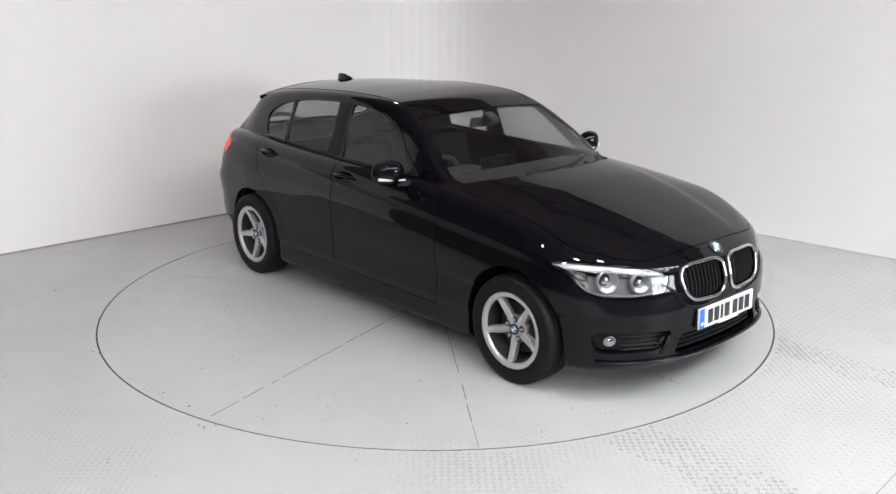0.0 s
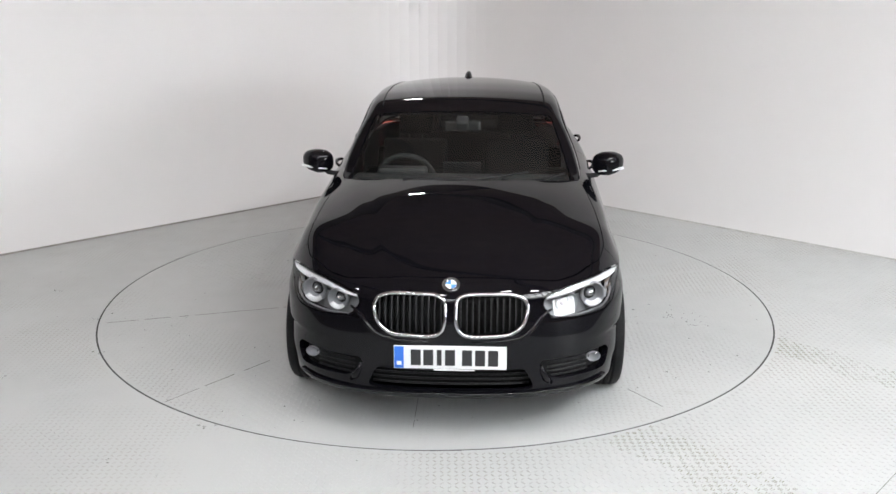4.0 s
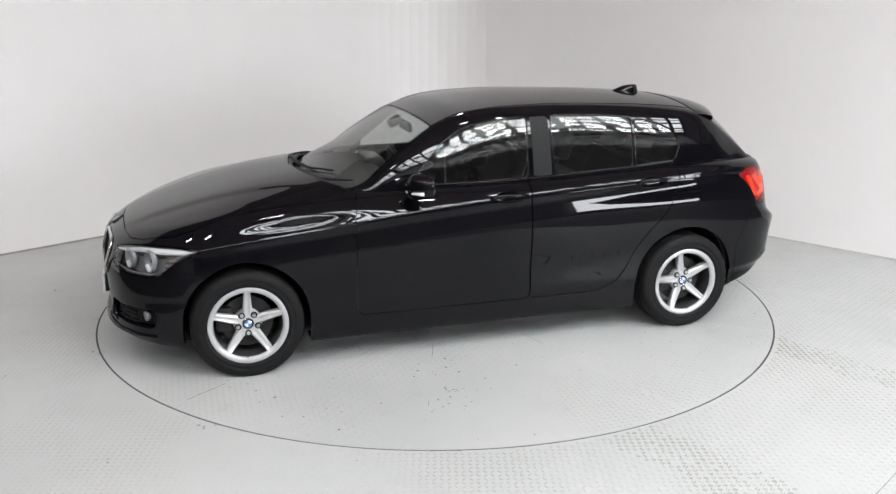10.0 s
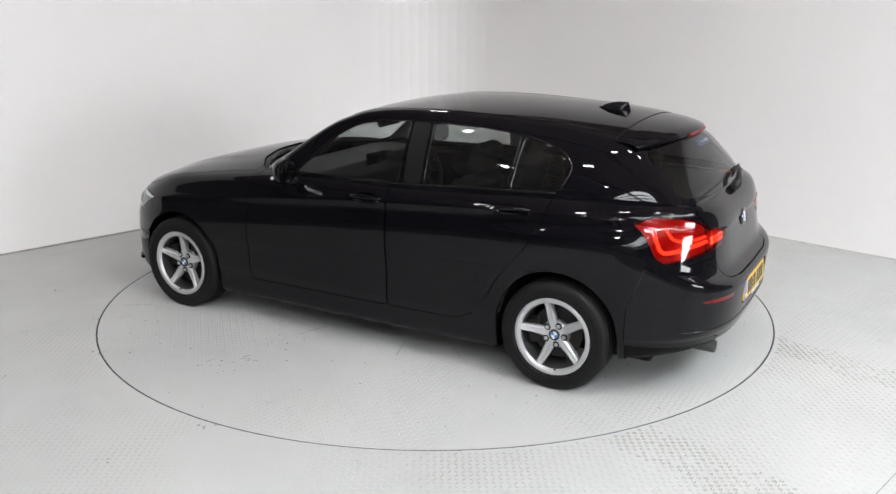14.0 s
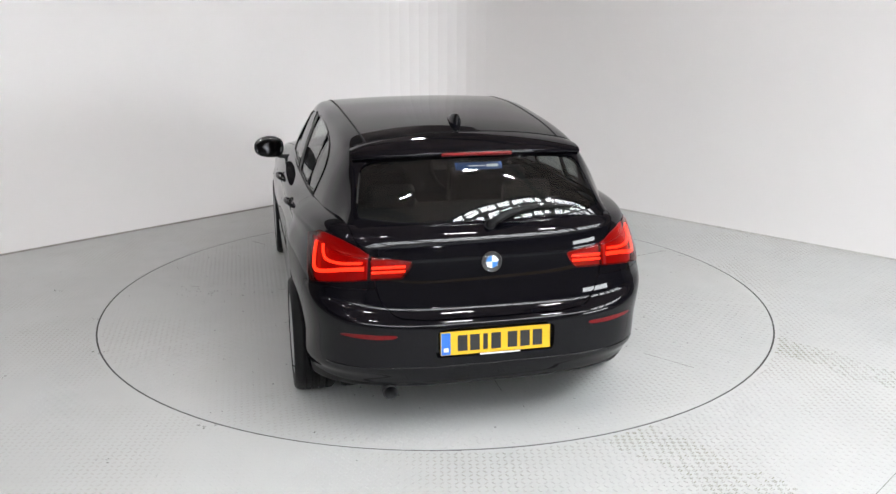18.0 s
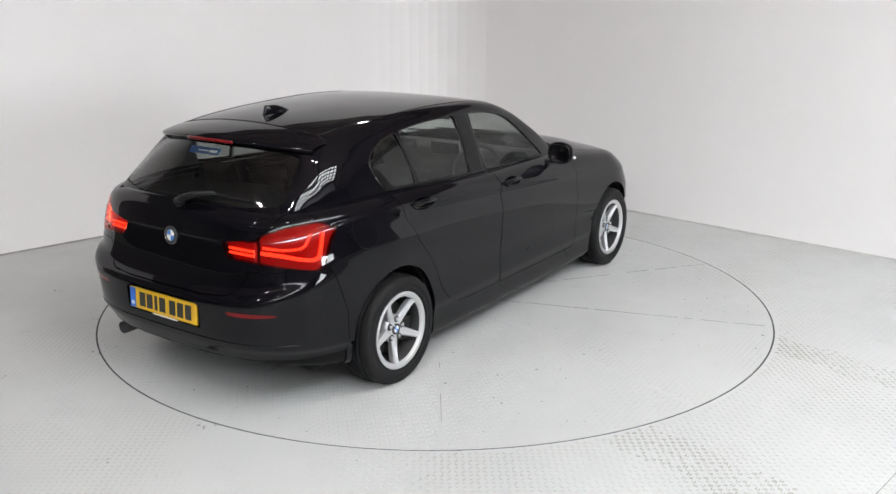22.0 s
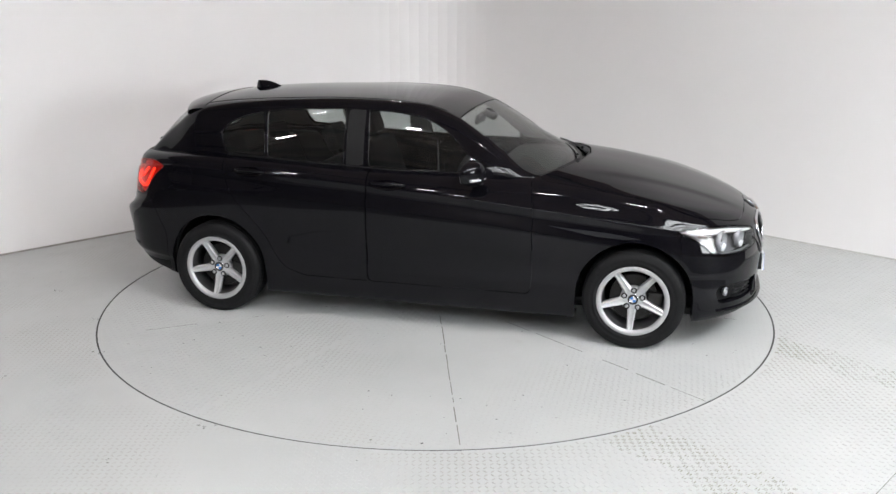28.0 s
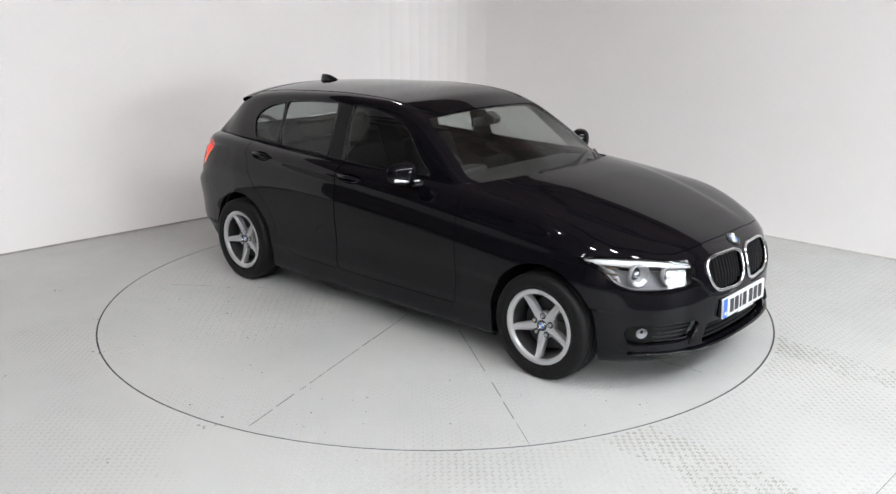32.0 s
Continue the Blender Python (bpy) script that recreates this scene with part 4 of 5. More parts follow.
number_plate(PLATE_WHITE, pose(2.105, 0, 0.421, 0, 0, 90) @ pose(0, 0, 0, -2), "front_number_plate")
number_plate(PLATE_YELLOW, pose(-2.181, 0, 0.506, 0, 0, -90) @ pose(0, 0, 0, -3), "rear_number_plate")


def badge(m, r, name="badge", parent=None):
    """A round badge: dark ring, chrome rims, blue and white quarters."""
    root = new(name)
    root.parent = parent or car
    root.matrix_local = m
    root["label"] = "round badge with blue and white quarters"
    bm = bmesh.new()
    turned(bm, [(0.0005, 0.002), (r * 0.62, 0.002), (r * 0.64, 0.004), (r * 0.66, 0.002)], 32)
    part("disc", bm, INK, root, "", True)
    bm = bmesh.new()
    turned(bm, [(r * 0.66, 0.001), (r * 0.94, 0.001), (r * 0.95, 0.005), (r, 0.004), (r, -0.004)], 32)
    part("ring", bm, BADGE_GREY if r > 0.035 else INK, root, "", True)
    for rr in (0.97, 0.65):
        bm = bmesh.new()
        turned(bm, [(r * (rr - 0.035), 0.003), (r * rr, 0.006), (r * (rr + 0.03), 0.003)], 32)
        part("rim_ring", bm, CHROME, root, "", True)
    for k in range(4):
        bm = bmesh.new()
        c = bm.verts.new((0, 0, 0.0035))
        arc = [bm.verts.new((r * 0.61 * math.cos(a), r * 0.61 * math.sin(a), 0.0035)) for a in (math.pi / 2 * (k + i / 6) for i in range(7))]
        for a, b in zip(arc, arc[1:]):
            bm.faces.new((c, a, b))
        part("quarter", bm, WHITE if k % 2 == 0 else BLUE, root)
    return root


def facing(p, nn, lift=0.0):
    z = Vector(nn)
    q = z.to_track_quat("Z", "Y").to_matrix().to_4x4()
    return Matrix.Translation(Vector(p) + z * lift) @ q


p, nn = ray_on(LOW, (2.013, 0.0005, 2), (0, 0, -1))
badge(facing((p[0], 0, p[2]), (nn[0], 0, nn[2]), 0.003), 0.041)
p, nn = ray_on(LOW, (-4, 0.0005, 0.855), (1, 0, 0))
badge(facing((p[0], 0, p[2]), (nn[0], 0, nn[2]), 0.004), 0.047, parent=tailgate)


# ---- head lamps ----
def ribbon(name, pts, half, lift, mat, parent, s, rear=False, label="", depth=0.010):
    """A rounded strip laid along the skin through (angle, height) or (angle, height, half width)."""
    w = [p[2] if len(p) > 2 else half for p in pts]
    knots = np.arange(len(pts), dtype=float)
    t = np.linspace(0, len(pts) - 1, 6 * (len(pts) - 1) + 1)
    a = smooth_curve(t, list(zip(knots, [p[0] for p in pts])))
    z = smooth_curve(t, list(zip(knots, [p[1] for p in pts])))
    w = smooth_curve(t, list(zip(knots, w)))
    place, norm = [], []
    for ai, zi in zip(a, z):
        ca, sa = math.cos(radians(ai)), math.sin(radians(ai))
        k = -1 if rear else 1
        p, nn = ray_on(LOW, (k * (1.2 + 3 * ca), 3 * sa, zi), (-k * ca, -sa, 0))
        place.append(p + nn * lift)
        norm.append(nn)
    v, f = [], []
    for i, (p, nn) in enumerate(zip(place, norm)):
        d = place[min(i + 1, len(place) - 1)] - place[max(i - 1, 0)]
        c = np.cross(nn, d)
        c /= np.linalg.norm(c)
        for u, h in ((-1, -depth), (-1, -0.003), (-0.55, 0), (0.55, 0), (1, -0.003), (1, -depth)):
            q = p + c * u * w[i] + nn * h
            v.append((q[0], q[1] * s, q[2]))
    for i in range(len(place) - 1):
        for j in range(5):
            f.append((6 * i + j, 6 * i + j + 1, 6 * i + 7 + j, 6 * i + 6 + j))
    return mesh_of(name, v, f, mat, parent, label, True)


for side, s in (("left", 1), ("right", -1)):
    flip = (lambda m: m) if s == 1 else mirrored
    lamp = new("headlight")
    lamp.parent = car
    lamp["label"] = "clear swept-back headlight with two round reflectors"
    shell("lens", flip(head_m), LENS, lamp, "clear lens cover", 0.0, -0.001)
    shell("housing", flip(offset(head_m, -0.075)), LAMP_GREY, lamp, "silver-grey lamp housing", 0.0)
    rimm = without(head_m, lambda v: f_head(v) + 0.007, 0.0)
    shell("bezel", flip(rimm), GLOSS, lamp, "", 0.07, -0.004)
    ribbon("daytime_strip", [(65.0, 0.718, 0.004), (59, 0.722, 0.012), (52, 0.719, 0.014), (43, 0.713, 0.011), (34, 0.693, 0.007), (29.0, 0.680, 0.004)], 0.01, -0.010, MILKY, lamp, s, False, "pale daytime running strip along the top", 0.02)
    ribbon("lower_trim", [(31, 0.592), (39, 0.585), (48, 0.587), (53.5, 0.608), (57, 0.655)], 0.004, -0.018, LAMP_GREY, lamp, s, False, "thin bright lower trim")
    ribbon("side_reflector", [(60.5, 0.700, 0.004), (57.0, 0.680, 0.010), (54.5, 0.650, 0.011), (53.0, 0.618, 0.005)], 0.01, -0.028, LAMP_SILVER, lamp, s, False, "faceted side reflector")
    for z, w in ((0.690, 0.006), (0.664, 0.006), (0.640, 0.005)):
        ribbon("side_indicator", [(57.8, z), (55.8, z - 0.004), (53.8, z - 0.006)], w, -0.022, AMBER, lamp, s, False, "small amber-brown indicator facet", 0.006)
    for ang, z, rad in ((46.3, 0.648, 0.056), (36.2, 0.640, 0.048)):
        ca, sa = math.cos(radians(ang)), math.sin(radians(ang))
        p, nn = ray_on(LOW, (1.2 + 3 * ca, 3 * sa, z), (-ca, -sa, 0))
        c = (p[0] - 0.040 * 0.9, (p[1] - 0.02) * s, z)
        d = Vector((0.94, 0.34 * s, 0.0))
        q = Matrix.Translation(c) @ d.to_track_quat("Z", "Y").to_matrix().to_4x4()
        bm = bmesh.new()
        turned(bm, [(0.0005, -0.038), (rad * 0.45, -0.030), (rad * 0.8, -0.012), (rad, 0.014), (rad + 0.005, 0.016), (rad + 0.006, -0.01)], 32, q)
        part("reflector_bowl", bm, LAMP_SILVER, lamp, "round silver reflector", True)
        bm = bmesh.new()
        turned(bm, [(0.0005, 0.004), (rad * 0.24, 0.0), (rad * 0.36, -0.012), (rad * 0.42, -0.034)], 20, q)
        part("bulb_cap", bm, CHROME, lamp, "", True)
        bm = bmesh.new()
        turned(bm, [(rad * 0.44, -0.026), (rad * 0.50, -0.022), (rad * 0.56, -0.024)], 24, q)
        part("bulb_ring", bm, SEAL, lamp, "dark ring round the bulb", True)
        # faintly glowing half ring, painting the light that falls on each bowl's foot
        v, f = [], []
        down = q.to_3x3().inverted() @ Vector((0, 0, -1))
        a0 = math.atan2(down.y, down.x)
        for i in range(15):
            a = a0 + math.pi * 0.62 * (i / 14 - 0.5)
            for r, h in ((rad * 0.66, 0.004), (rad * 0.70, 0.013), (rad * 0.98, 0.020), (rad * 1.06, 0.019), (rad * 1.08, 0.006)):
                v.append(q @ Vector((r * math.cos(a), r * math.sin(a), h)))
        for i in range(14):
            for j in range(4):
                f.append((5 * i + j, 5 * i + j + 1, 5 * i + 6 + j, 5 * i + 5 + j))
        mesh_of("bowl_sheen", v, f, MILKY, lamp, "pale half ring for the lit foot of a bowl", True)

# ---- tail lamps ----
    tl = new("tail_light")
    tl.parent = car
    tl["label"] = "lit red wrap-around tail light"
    outer = clip_mesh(tail_m, lambda v: 33.7 * ANG - rear_angle(v) * ANG + 0.001)
    inner = clip_mesh(tail_m, lambda v: rear_angle(v) * ANG - 33.0 * ANG + 0.001)
    for m, nm in ((outer, "outer_lens"), (inner, "inner_lens")):
        shell(nm, flip(m), RED_LENS, tl, "clear red lens", 0.0, 0.003)
        shell("lamp_base", flip(offset(m, -0.03)), RED_DARK, tl, "", 0.0)
    for pts, wide in (([(34.5, 0.842), (40, 0.833), (46, 0.814), (48.6, 0.808), (50.2, 0.822), (51.0, 0.865), (51.9, 0.930)], 0.0085),
                      ([(35, 0.867), (41, 0.860), (44.8, 0.864), (46.6, 0.878), (48.3, 0.930)], 0.0055)):
        ribbon("light_tube", pts, wide, -0.008, RED_GLOW, tl, s, True, "glowing hook-shaped light tube")
    for z in (0.848, 0.827):
        ribbon("light_tube", [(24.3, z + 0.002), (28, z), (32.6, z - 0.003)], 0.0055, -0.010, RED_GLOW, tl, s, True)


# ---- wheels ----
def wheel_proto():
    """One wheel about the y axis, its face towards +y."""
    root = new("wheel")
    root.parent = car
    root["label"] = "silver five-spoke alloy wheel with a black tyre"
    turn = pose(0, 0, 0, -90)
    bm = bmesh.new()
    prof = [(0.214, 0.094), (0.222, 0.099), (0.236, 0.1022), (0.2395, 0.1045), (0.243, 0.1028), (0.262, 0.1035), (0.266, 0.1052), (0.270, 0.1037), (0.292, 0.104), (0.304, 0.094), (0.3105, 0.080), (0.3128, 0.064), (0.3130, 0.0555), (0.3055, 0.0535), (0.3055, 0.0475), (0.3135, 0.0455), (0.3140, 0.0225), (0.306, 0.0205), (0.306, 0.0145), (0.3142, 0.0125),
            (0.3142, -0.0125), (0.306, -0.0145), (0.306, -0.0205), (0.3140, -0.0225), (0.3135, -0.0455), (0.3055, -0.0475), (0.3055, -0.0535), (0.3130, -0.0555), (0.3128, -0.064), (0.3105, -0.080), (0.304, -0.094), (0.292, -0.104), (0.27, -0.1035), (0.24, -0.1025), (0.222, -0.102), (0.214, -0.094)]
    turned(bm, prof, 72, turn)
    tyre = part("tyre", bm, RUBBER, root, "black road tyre", True)
    bm = bmesh.new()
    turned(bm, [(0.219, 0.090), (0.2215, 0.0985), (0.2185, 0.1015), (0.1985, 0.0985), (0.1915, 0.093), (0.189, 0.083)], 72, turn)
    rim = part("rim", bm, ALLOY, root, "silver rim", True)
    bm = bmesh.new()
    turned(bm, [(0.189, 0.083), (0.187, 0.05), (0.186, -0.09), (0.2, -0.095)], 64, turn)
    part("barrel", bm, BARREL, root, "grey inner barrel", True)
    bm = bmesh.new()
    turned(bm, [(0.0005, 0.058), (0.030, 0.060), (0.060, 0.0575), (0.076, 0.052), (0.081, 0.03), (0.075, 0.0)], 48, turn)
    part("hub", bm, ALLOY, root, "", True)
    for k in range(5):
        a = math.pi / 2 + 2 * math.pi * k / 5
        v, f = [], []
        st = ((0.036, 0.026, 0.0585, 0.034), (0.075, 0.0255, 0.062, 0.032), (0.12, 0.0225, 0.070, 0.034), (0.165, 0.0195, 0.080, 0.042), (0.190, 0.0185, 0.0905, 0.050), (0.2035, 0.024, 0.0975, 0.062))
        for r, w, h, low in st:
            for u, q in ((-w, low), (-w, h - 0.007), (-w * 0.62, h), (-w * 0.16, h - 0.0035), (w * 0.16, h - 0.0035), (w * 0.62, h), (w, h - 0.007), (w, low)):
                x, z = r * math.cos(a) - u * math.sin(a), r * math.sin(a) + u * math.cos(a)
                v.append((x, q, z))
        for i in range(len(st) - 1):
            for j in range(8):
                f.append((8 * i + j, 8 * i + 8 + j, 8 * i + 8 + (j + 1) % 8, 8 * i + (j + 1) % 8))
        f.append(tuple(range(8)))
        f.append(tuple(range(8 * len(st) - 1, 8 * len(st) - 9, -1)))
        mesh_of("spoke", v, f, ALLOY, root, "straight silver spoke")
        b = a + math.pi / 5
        c = pose(0.0575 * math.cos(b), 0.0575, 0.0575 * math.sin(b)) @ turn
        bm = bmesh.new()
        turned(bm, [(0.0005, 0.002), (0.0155, 0.002), (0.0175, 0.0055), (0.0195, 0.001)], 20, c)
        part("bolt_seat", bm, STEEL, root, "", True)
        bm = bmesh.new()
        turned(bm, [(0.0005, 0.012), (0.0090, 0.012), (0.0112, 0.008), (0.0116, -0.003)], 6, c)
        part("wheel_bolt", bm, BOLT, root)
    bd = badge(pose(0, 0.061, 0) @ pose(0, 0, 0, -90), 0.0325, "centre_cap", root)
    bm = bmesh.new()
    turned(bm, [(0.045, 0.012), (0.146, 0.012), (0.146, -0.010), (0.045, -0.010)], 48, turn)
    part("brake_disc", bm, STEEL, root, "grey steel brake disc")
    bm = bmesh.new()
    box(bm, 0.09, 0.07, 0.14, pose(0.128, 0.0, 0.02), 0.012)
    part("brake_caliper", bm, STEEL, root, "dark brake caliper")
    bm = bmesh.new()
    turned(bm, [(0.0035, 0.0), (0.0035, 0.03), (0.0005, 0.031)], 8, pose(0.012, 0.085, -0.196) @ pose(0, 0, 0, -60))
    part("valve", bm, SEAL, root, "black tyre valve")
    return root


proto = wheel_proto()
FRONT_Y, REAR_Y = 0.768, 0.784
RW = 0.2965
spots = ((AX, FRONT_Y, 0, -1), (-AX, REAR_Y, 0, 12), (AX, -FRONT_Y, 180, 177), (-AX, -REAR_Y, 180, 172))
for i, (x, y, rz, spin) in enumerate(spots):
    m = pose(x, y, RW, 0, 0, rz) @ pose(0, 0, 0, 0, spin, 0) @ Matrix.Diagonal((0.982, 1.0, 0.982, 1.0))
    if i == 0:
        proto.matrix_basis = m
    else:
        copy_thing(proto, m)
# wheel housings
for x, y in ((AX, 1), (-AX, 1), (AX, -1), (-AX, -1)):
    bm = bmesh.new()
    n = 24
    rows = []
    for k in range(n + 1):
        a = math.pi * (-0.06 + 1.12 * k / n)
        p = (x + 0.350 * math.cos(a), 0.31 + 0.350 * math.sin(a))
        skin_y = ray_on(LOW, (p[0], 2.0, max(p[1], 0.26)), (0, -1, 0))[0][1]
        rows.append([bm.verts.new((p[0], y * q, p[1])) for q in (skin_y - 0.022, 0.52)])
    for a, b in zip(rows, rows[1:]):
        bm.faces.new((a[0], a[1], b[1], b[0]))
    c = bm.verts.new((x, y * 0.52, 0.31))
    for a, b in zip(rows, rows[1:]):
        bm.faces.new((a[1], c, b[1]))
    part("wheel_housing", bm, SEAL, car, "dark wheel arch liner")
bm = bmesh.new()
box(bm, 3.6, 1.36, 0.06, pose(-0.02, 0, 0.205), 0.02)
part("underbody", bm, SEAL, car, "dark underbody")
# unseen blocks added between the wheels to deepen the shadow under the car
for s in (1, -1):
    bm = bmesh.new()
    box(bm, 1.94, 0.15, 0.05, pose(0, 0.745 * s, 0.172), 0.012)
    part("under_sill_blocker", bm, SEAL, car, "dark block under the sill, added to keep light out")



# ---- trim ----
def on_side_of(x, z):
    """Place and normal on the left flank at x and height z."""
    return ray_on(LOW, (x, 2.0, z), (0, -1, 0))


for side, s in (("left", 1), ("right", -1)):
    # door handles in shallow cups
    for which, x0, x1, z0, z1 in (("front", -0.050, -0.272, 0.908, 0.914), ("rear", -0.980, -1.190, 0.943, 0.951)):
        door = door_of[which, side]
        cup = dished(cup_m[which], *CUPS[which])
        shell("handle_cup", cup if s == 1 else mirrored(cup), PAINT, door, "oval recess behind the handle", 0.0)
        bm = bmesh.new()
        pts, rad = [], []
        for i in range(11):
            t = i / 10
            p, nn = on_side_of(x0 + (x1 - x0) * t, z0 + (z1 - z0) * t)
            q = p + nn * (0.004 + 0.026 * math.sin(math.pi * t) ** 0.6)
            pts.append((q[0], q[1] * s, q[2]))
            rad.append(0.008 + 0.004 * math.sin(math.pi * t))
        tube(bm, pts, rad, 10, False, 1.1)
        part("handle", bm, PAINT, door, "glossy black pull handle", True)
    # belt seal under the side windows
    for which, xa, xb in (("front", 0.45, -0.30), ("rear", -0.305, -1.28)):
        bm = bmesh.new()
        pts = []
        for x in np.linspace(xa, xb, 20):
            z = float(smooth_curve(x, BELT)) + 0.004
            p, nn = ray_on(UPP, (x, 2.0, z), (0, -1, 0))
            pts.append((p[0], (p[1] + 0.002) * s, p[2]))
        tube(bm, pts, 0.006, 6, False, 1.2)
        part("belt_seal", bm, SEAL, door_of[which, side], "", True)
    # gloss black surround of each side window
    for which, poly in (("front", WIN1), ("rear", WIN2), ("rear", WIN3)):
        bm = bmesh.new()
        pts = outline_on(UPP, poly, (0, -1, 0), lambda x, z: (x, 2.0, z), 0.001, 0.025, 4)
        tube(bm, [(p[0], p[1] * s, p[2]) for p in pts], 0.0045, 6, True, 1.0, (0, 1, 0))
        bmesh.ops.recalc_face_normals(bm, faces=bm.faces)
        part("window_seal", bm, GLOSS, door_of[which, side], "gloss black window surround", True)
    # door mirrors
    mir = new("door_mirror")
    mir.parent = car
    mir["label"] = "black door mirror with a pale indicator strip"
    bm = bmesh.new()
    bmesh.ops.create_uvsphere(bm, u_segments=28, v_segments=18, radius=1.0)
    for v in bm.verts:
        x, y, z = v.co
        f = lambda a, n: math.copysign(abs(a) ** n, a)
        x, y, z = f(x, 0.8), f(y, 0.75), f(z, 0.72)
        hx = 0.085 if x > 0 else 0.018
        taper = 1 - 0.16 * max(0, y)
        v.co = (0.375 + x * hx * (1 - 0.25 * abs(y)) - 0.035 * max(0, y), (0.913 + y * 0.100) * s, 1.018 + z * 0.074 * taper + 0.004 * y)
    part("mirror_shell", bm, PAINT, mir, "glossy black mirror shell", True)
    bm = bmesh.new()
    bmesh.ops.create_uvsphere(bm, u_segments=20, v_segments=12, radius=1.0)
    for v in bm.verts:
        x, y, z = v.co
        f = lambda a, n: math.copysign(abs(a) ** n, a)
        v.co = (0.357 + x * 0.003 - 0.030 * max(0, y), (0.911 + f(y, 0.7) * 0.088) * s, 1.018 + f(z, 0.7) * 0.062)
    part("mirror_glass", bm, MIRROR, mir, "mirror glass", True)
    bm = bmesh.new()
    pts = []
    for i in range(12):
        t = i / 11
        y = 0.845 + 0.158 * t
        pts.append((0.448 - 0.088 * max(0, t - 0.25) ** 1.7, y * s, 0.980 + 0.012 * t))
    tube(bm, pts, [0.004 + 0.006 * (i / 11) for i in range(12)], 8, False, 0.9)
    part("indicator", bm, MILKY, mir, "pale clear indicator strip", True)
    bm = bmesh.new()
    tube(bm, [(0.40, 0.735 * s, 0.945), (0.40, 0.79 * s, 0.942), (0.395, 0.845 * s, 0.948), (0.385, 0.87 * s, 0.965)], [0.03, 0.026, 0.024, 0.02], 10, False, 0.6)
    part("mirror_arm", bm, PLASTIC, mir, "black mirror arm", True)
    # roof ditch
    bm = bmesh.new()
    pts = []
    for x in np.linspace(0.13, -1.62, 36):
        y = 0.525 - 0.035 * ((x + 0.3) / 1.3) ** 2
        p, nn = ray_on(UPP, (x, y, 3), (0, 0, -1))
        pts.append((p[0], p[1] * s, p[2] - 0.002))
    tube(bm, pts, 0.0065, 6, False, 0.7)
    part("roof_strip", bm, SEAL, car, "thin black roof joint strip", True)

# shark fin
fin = bmesh.new()
rows = []
for i in range(9):
    t = i / 8
    h = 0.062 * (1 - (1 - t) ** 1.6)
    x0 = -1.185 - 0.165 * t ** 1.1
    x1 = -1.425 + 0.022 * t
    zb = 1.395
    w = 0.034 * (1 - t) ** 0.7 + 0.003
    ring = []
    for j in range(12):
        a = 2 * math.pi * j / 12
        ring.append(fin.verts.new(((x0 + x1) / 2 + (x0 - x1) / 2 * math.cos(a), w * math.sin(a), zb - 0.016 + h)))
    rows.append(ring)
for a, b in zip(rows, rows[1:]):
    for j in range(12):
        fin.faces.new((a[j], a[(j + 1) % 12], b[(j + 1) % 12], b[j]))
fin.faces.new(rows[-1])
bmesh.ops.recalc_face_normals(fin, faces=fin.faces)
part("roof_antenna", fin, PAINT, car, "black shark fin antenna", True)

# spoiler with the high brake lamp
sp = bmesh.new()
cols = []
for y in np.linspace(-0.574, 0.574, 33):
    k = (y / 0.574) ** 2
    xe, ze = -1.818 + 0.165 * k, 1.318 - 0.036 * k
    xi = -1.745 + 0.14 * k
    q, nq = ray_on(UPP, (xi, abs(y) + 1e-4, 3), (0, 0, -1))
    xs = -1.56 + 0.03 * k
    p, nn = ray_on(UPP, (xs, abs(y) + 1e-4, 3), (0, 0, -1))
    prof = [(xs, p[2] + 0.001)]
    for t in (0.25, 0.5, 0.75, 0.96):
        prof.append((xs + (xe - xs) * t, p[2] + 0.001 + (ze - p[2]) * (t + 0.25 * (t * t - t)) + 0.006 * math.sin(math.pi * t)))
    prof += [(xe, ze - 0.006), (xe + 0.004, ze - 0.020), (xe + 0.03, ze - 0.026), (xi, q[2] - 0.02)]
    cols.append([sp.verts.new((a, y, b)) for a, b in prof])
for a, b in zip(cols, cols[1:]):
    for j in range(len(a) - 1):
        sp.faces.new((a[j], b[j], b[j + 1], a[j + 1]))
bmesh.ops.recalc_face_normals(sp, faces=sp.faces)
spoiler = part("roof_spoiler", sp, PAINT, tailgate, "black roof edge spoiler", True)
bm = bmesh.new()
tube(bm, [(-1.818 + 0.165 * (y / 0.574) ** 2 - 0.001, y, 1.306 - 0.036 * (y / 0.574) ** 2) for y in np.linspace(-0.17, 0.17, 11)], 0.008, 8, False, 1.1)
part("brake_lamp", bm, RED_BODY, tailgate, "long red high brake lamp", True)

# rear wiper, front wipers
BACK = joined(UPP, mirrored(UPP))


def on_back(y, z, lift):
    p, nn = ray_on(BACK, (-3, y - 1e-4, z), (1, 0, 0))
    return tuple(p + nn * lift)


wiper = new("rear_wiper")
wiper.parent = tailgate
wiper["label"] = "black rear wiper with a chunky arm"
bm = bmesh.new()
tube(bm, [on_back(-0.005, 1.004, -0.005), on_back(-0.010, 1.008, 0.03), on_back(-0.014, 1.012, 0.044)], [0.026, 0.024, 0.016], 10)
part("pivot_cap", bm, PLASTIC, wiper, "", True)
bm = bmesh.new()
tube(bm, [on_back(y, z, h) for y, z, h in ((0.0, 1.004, 0.034), (-0.05, 1.025, 0.042), (-0.11, 1.045, 0.044), (-0.18, 1.060, 0.040), (-0.24, 1.066, 0.034))], [0.018, 0.019, 0.016, 0.013, 0.009], 8)
part("arm", bm, PLASTIC, wiper, "", True)
bm = bmesh.new()
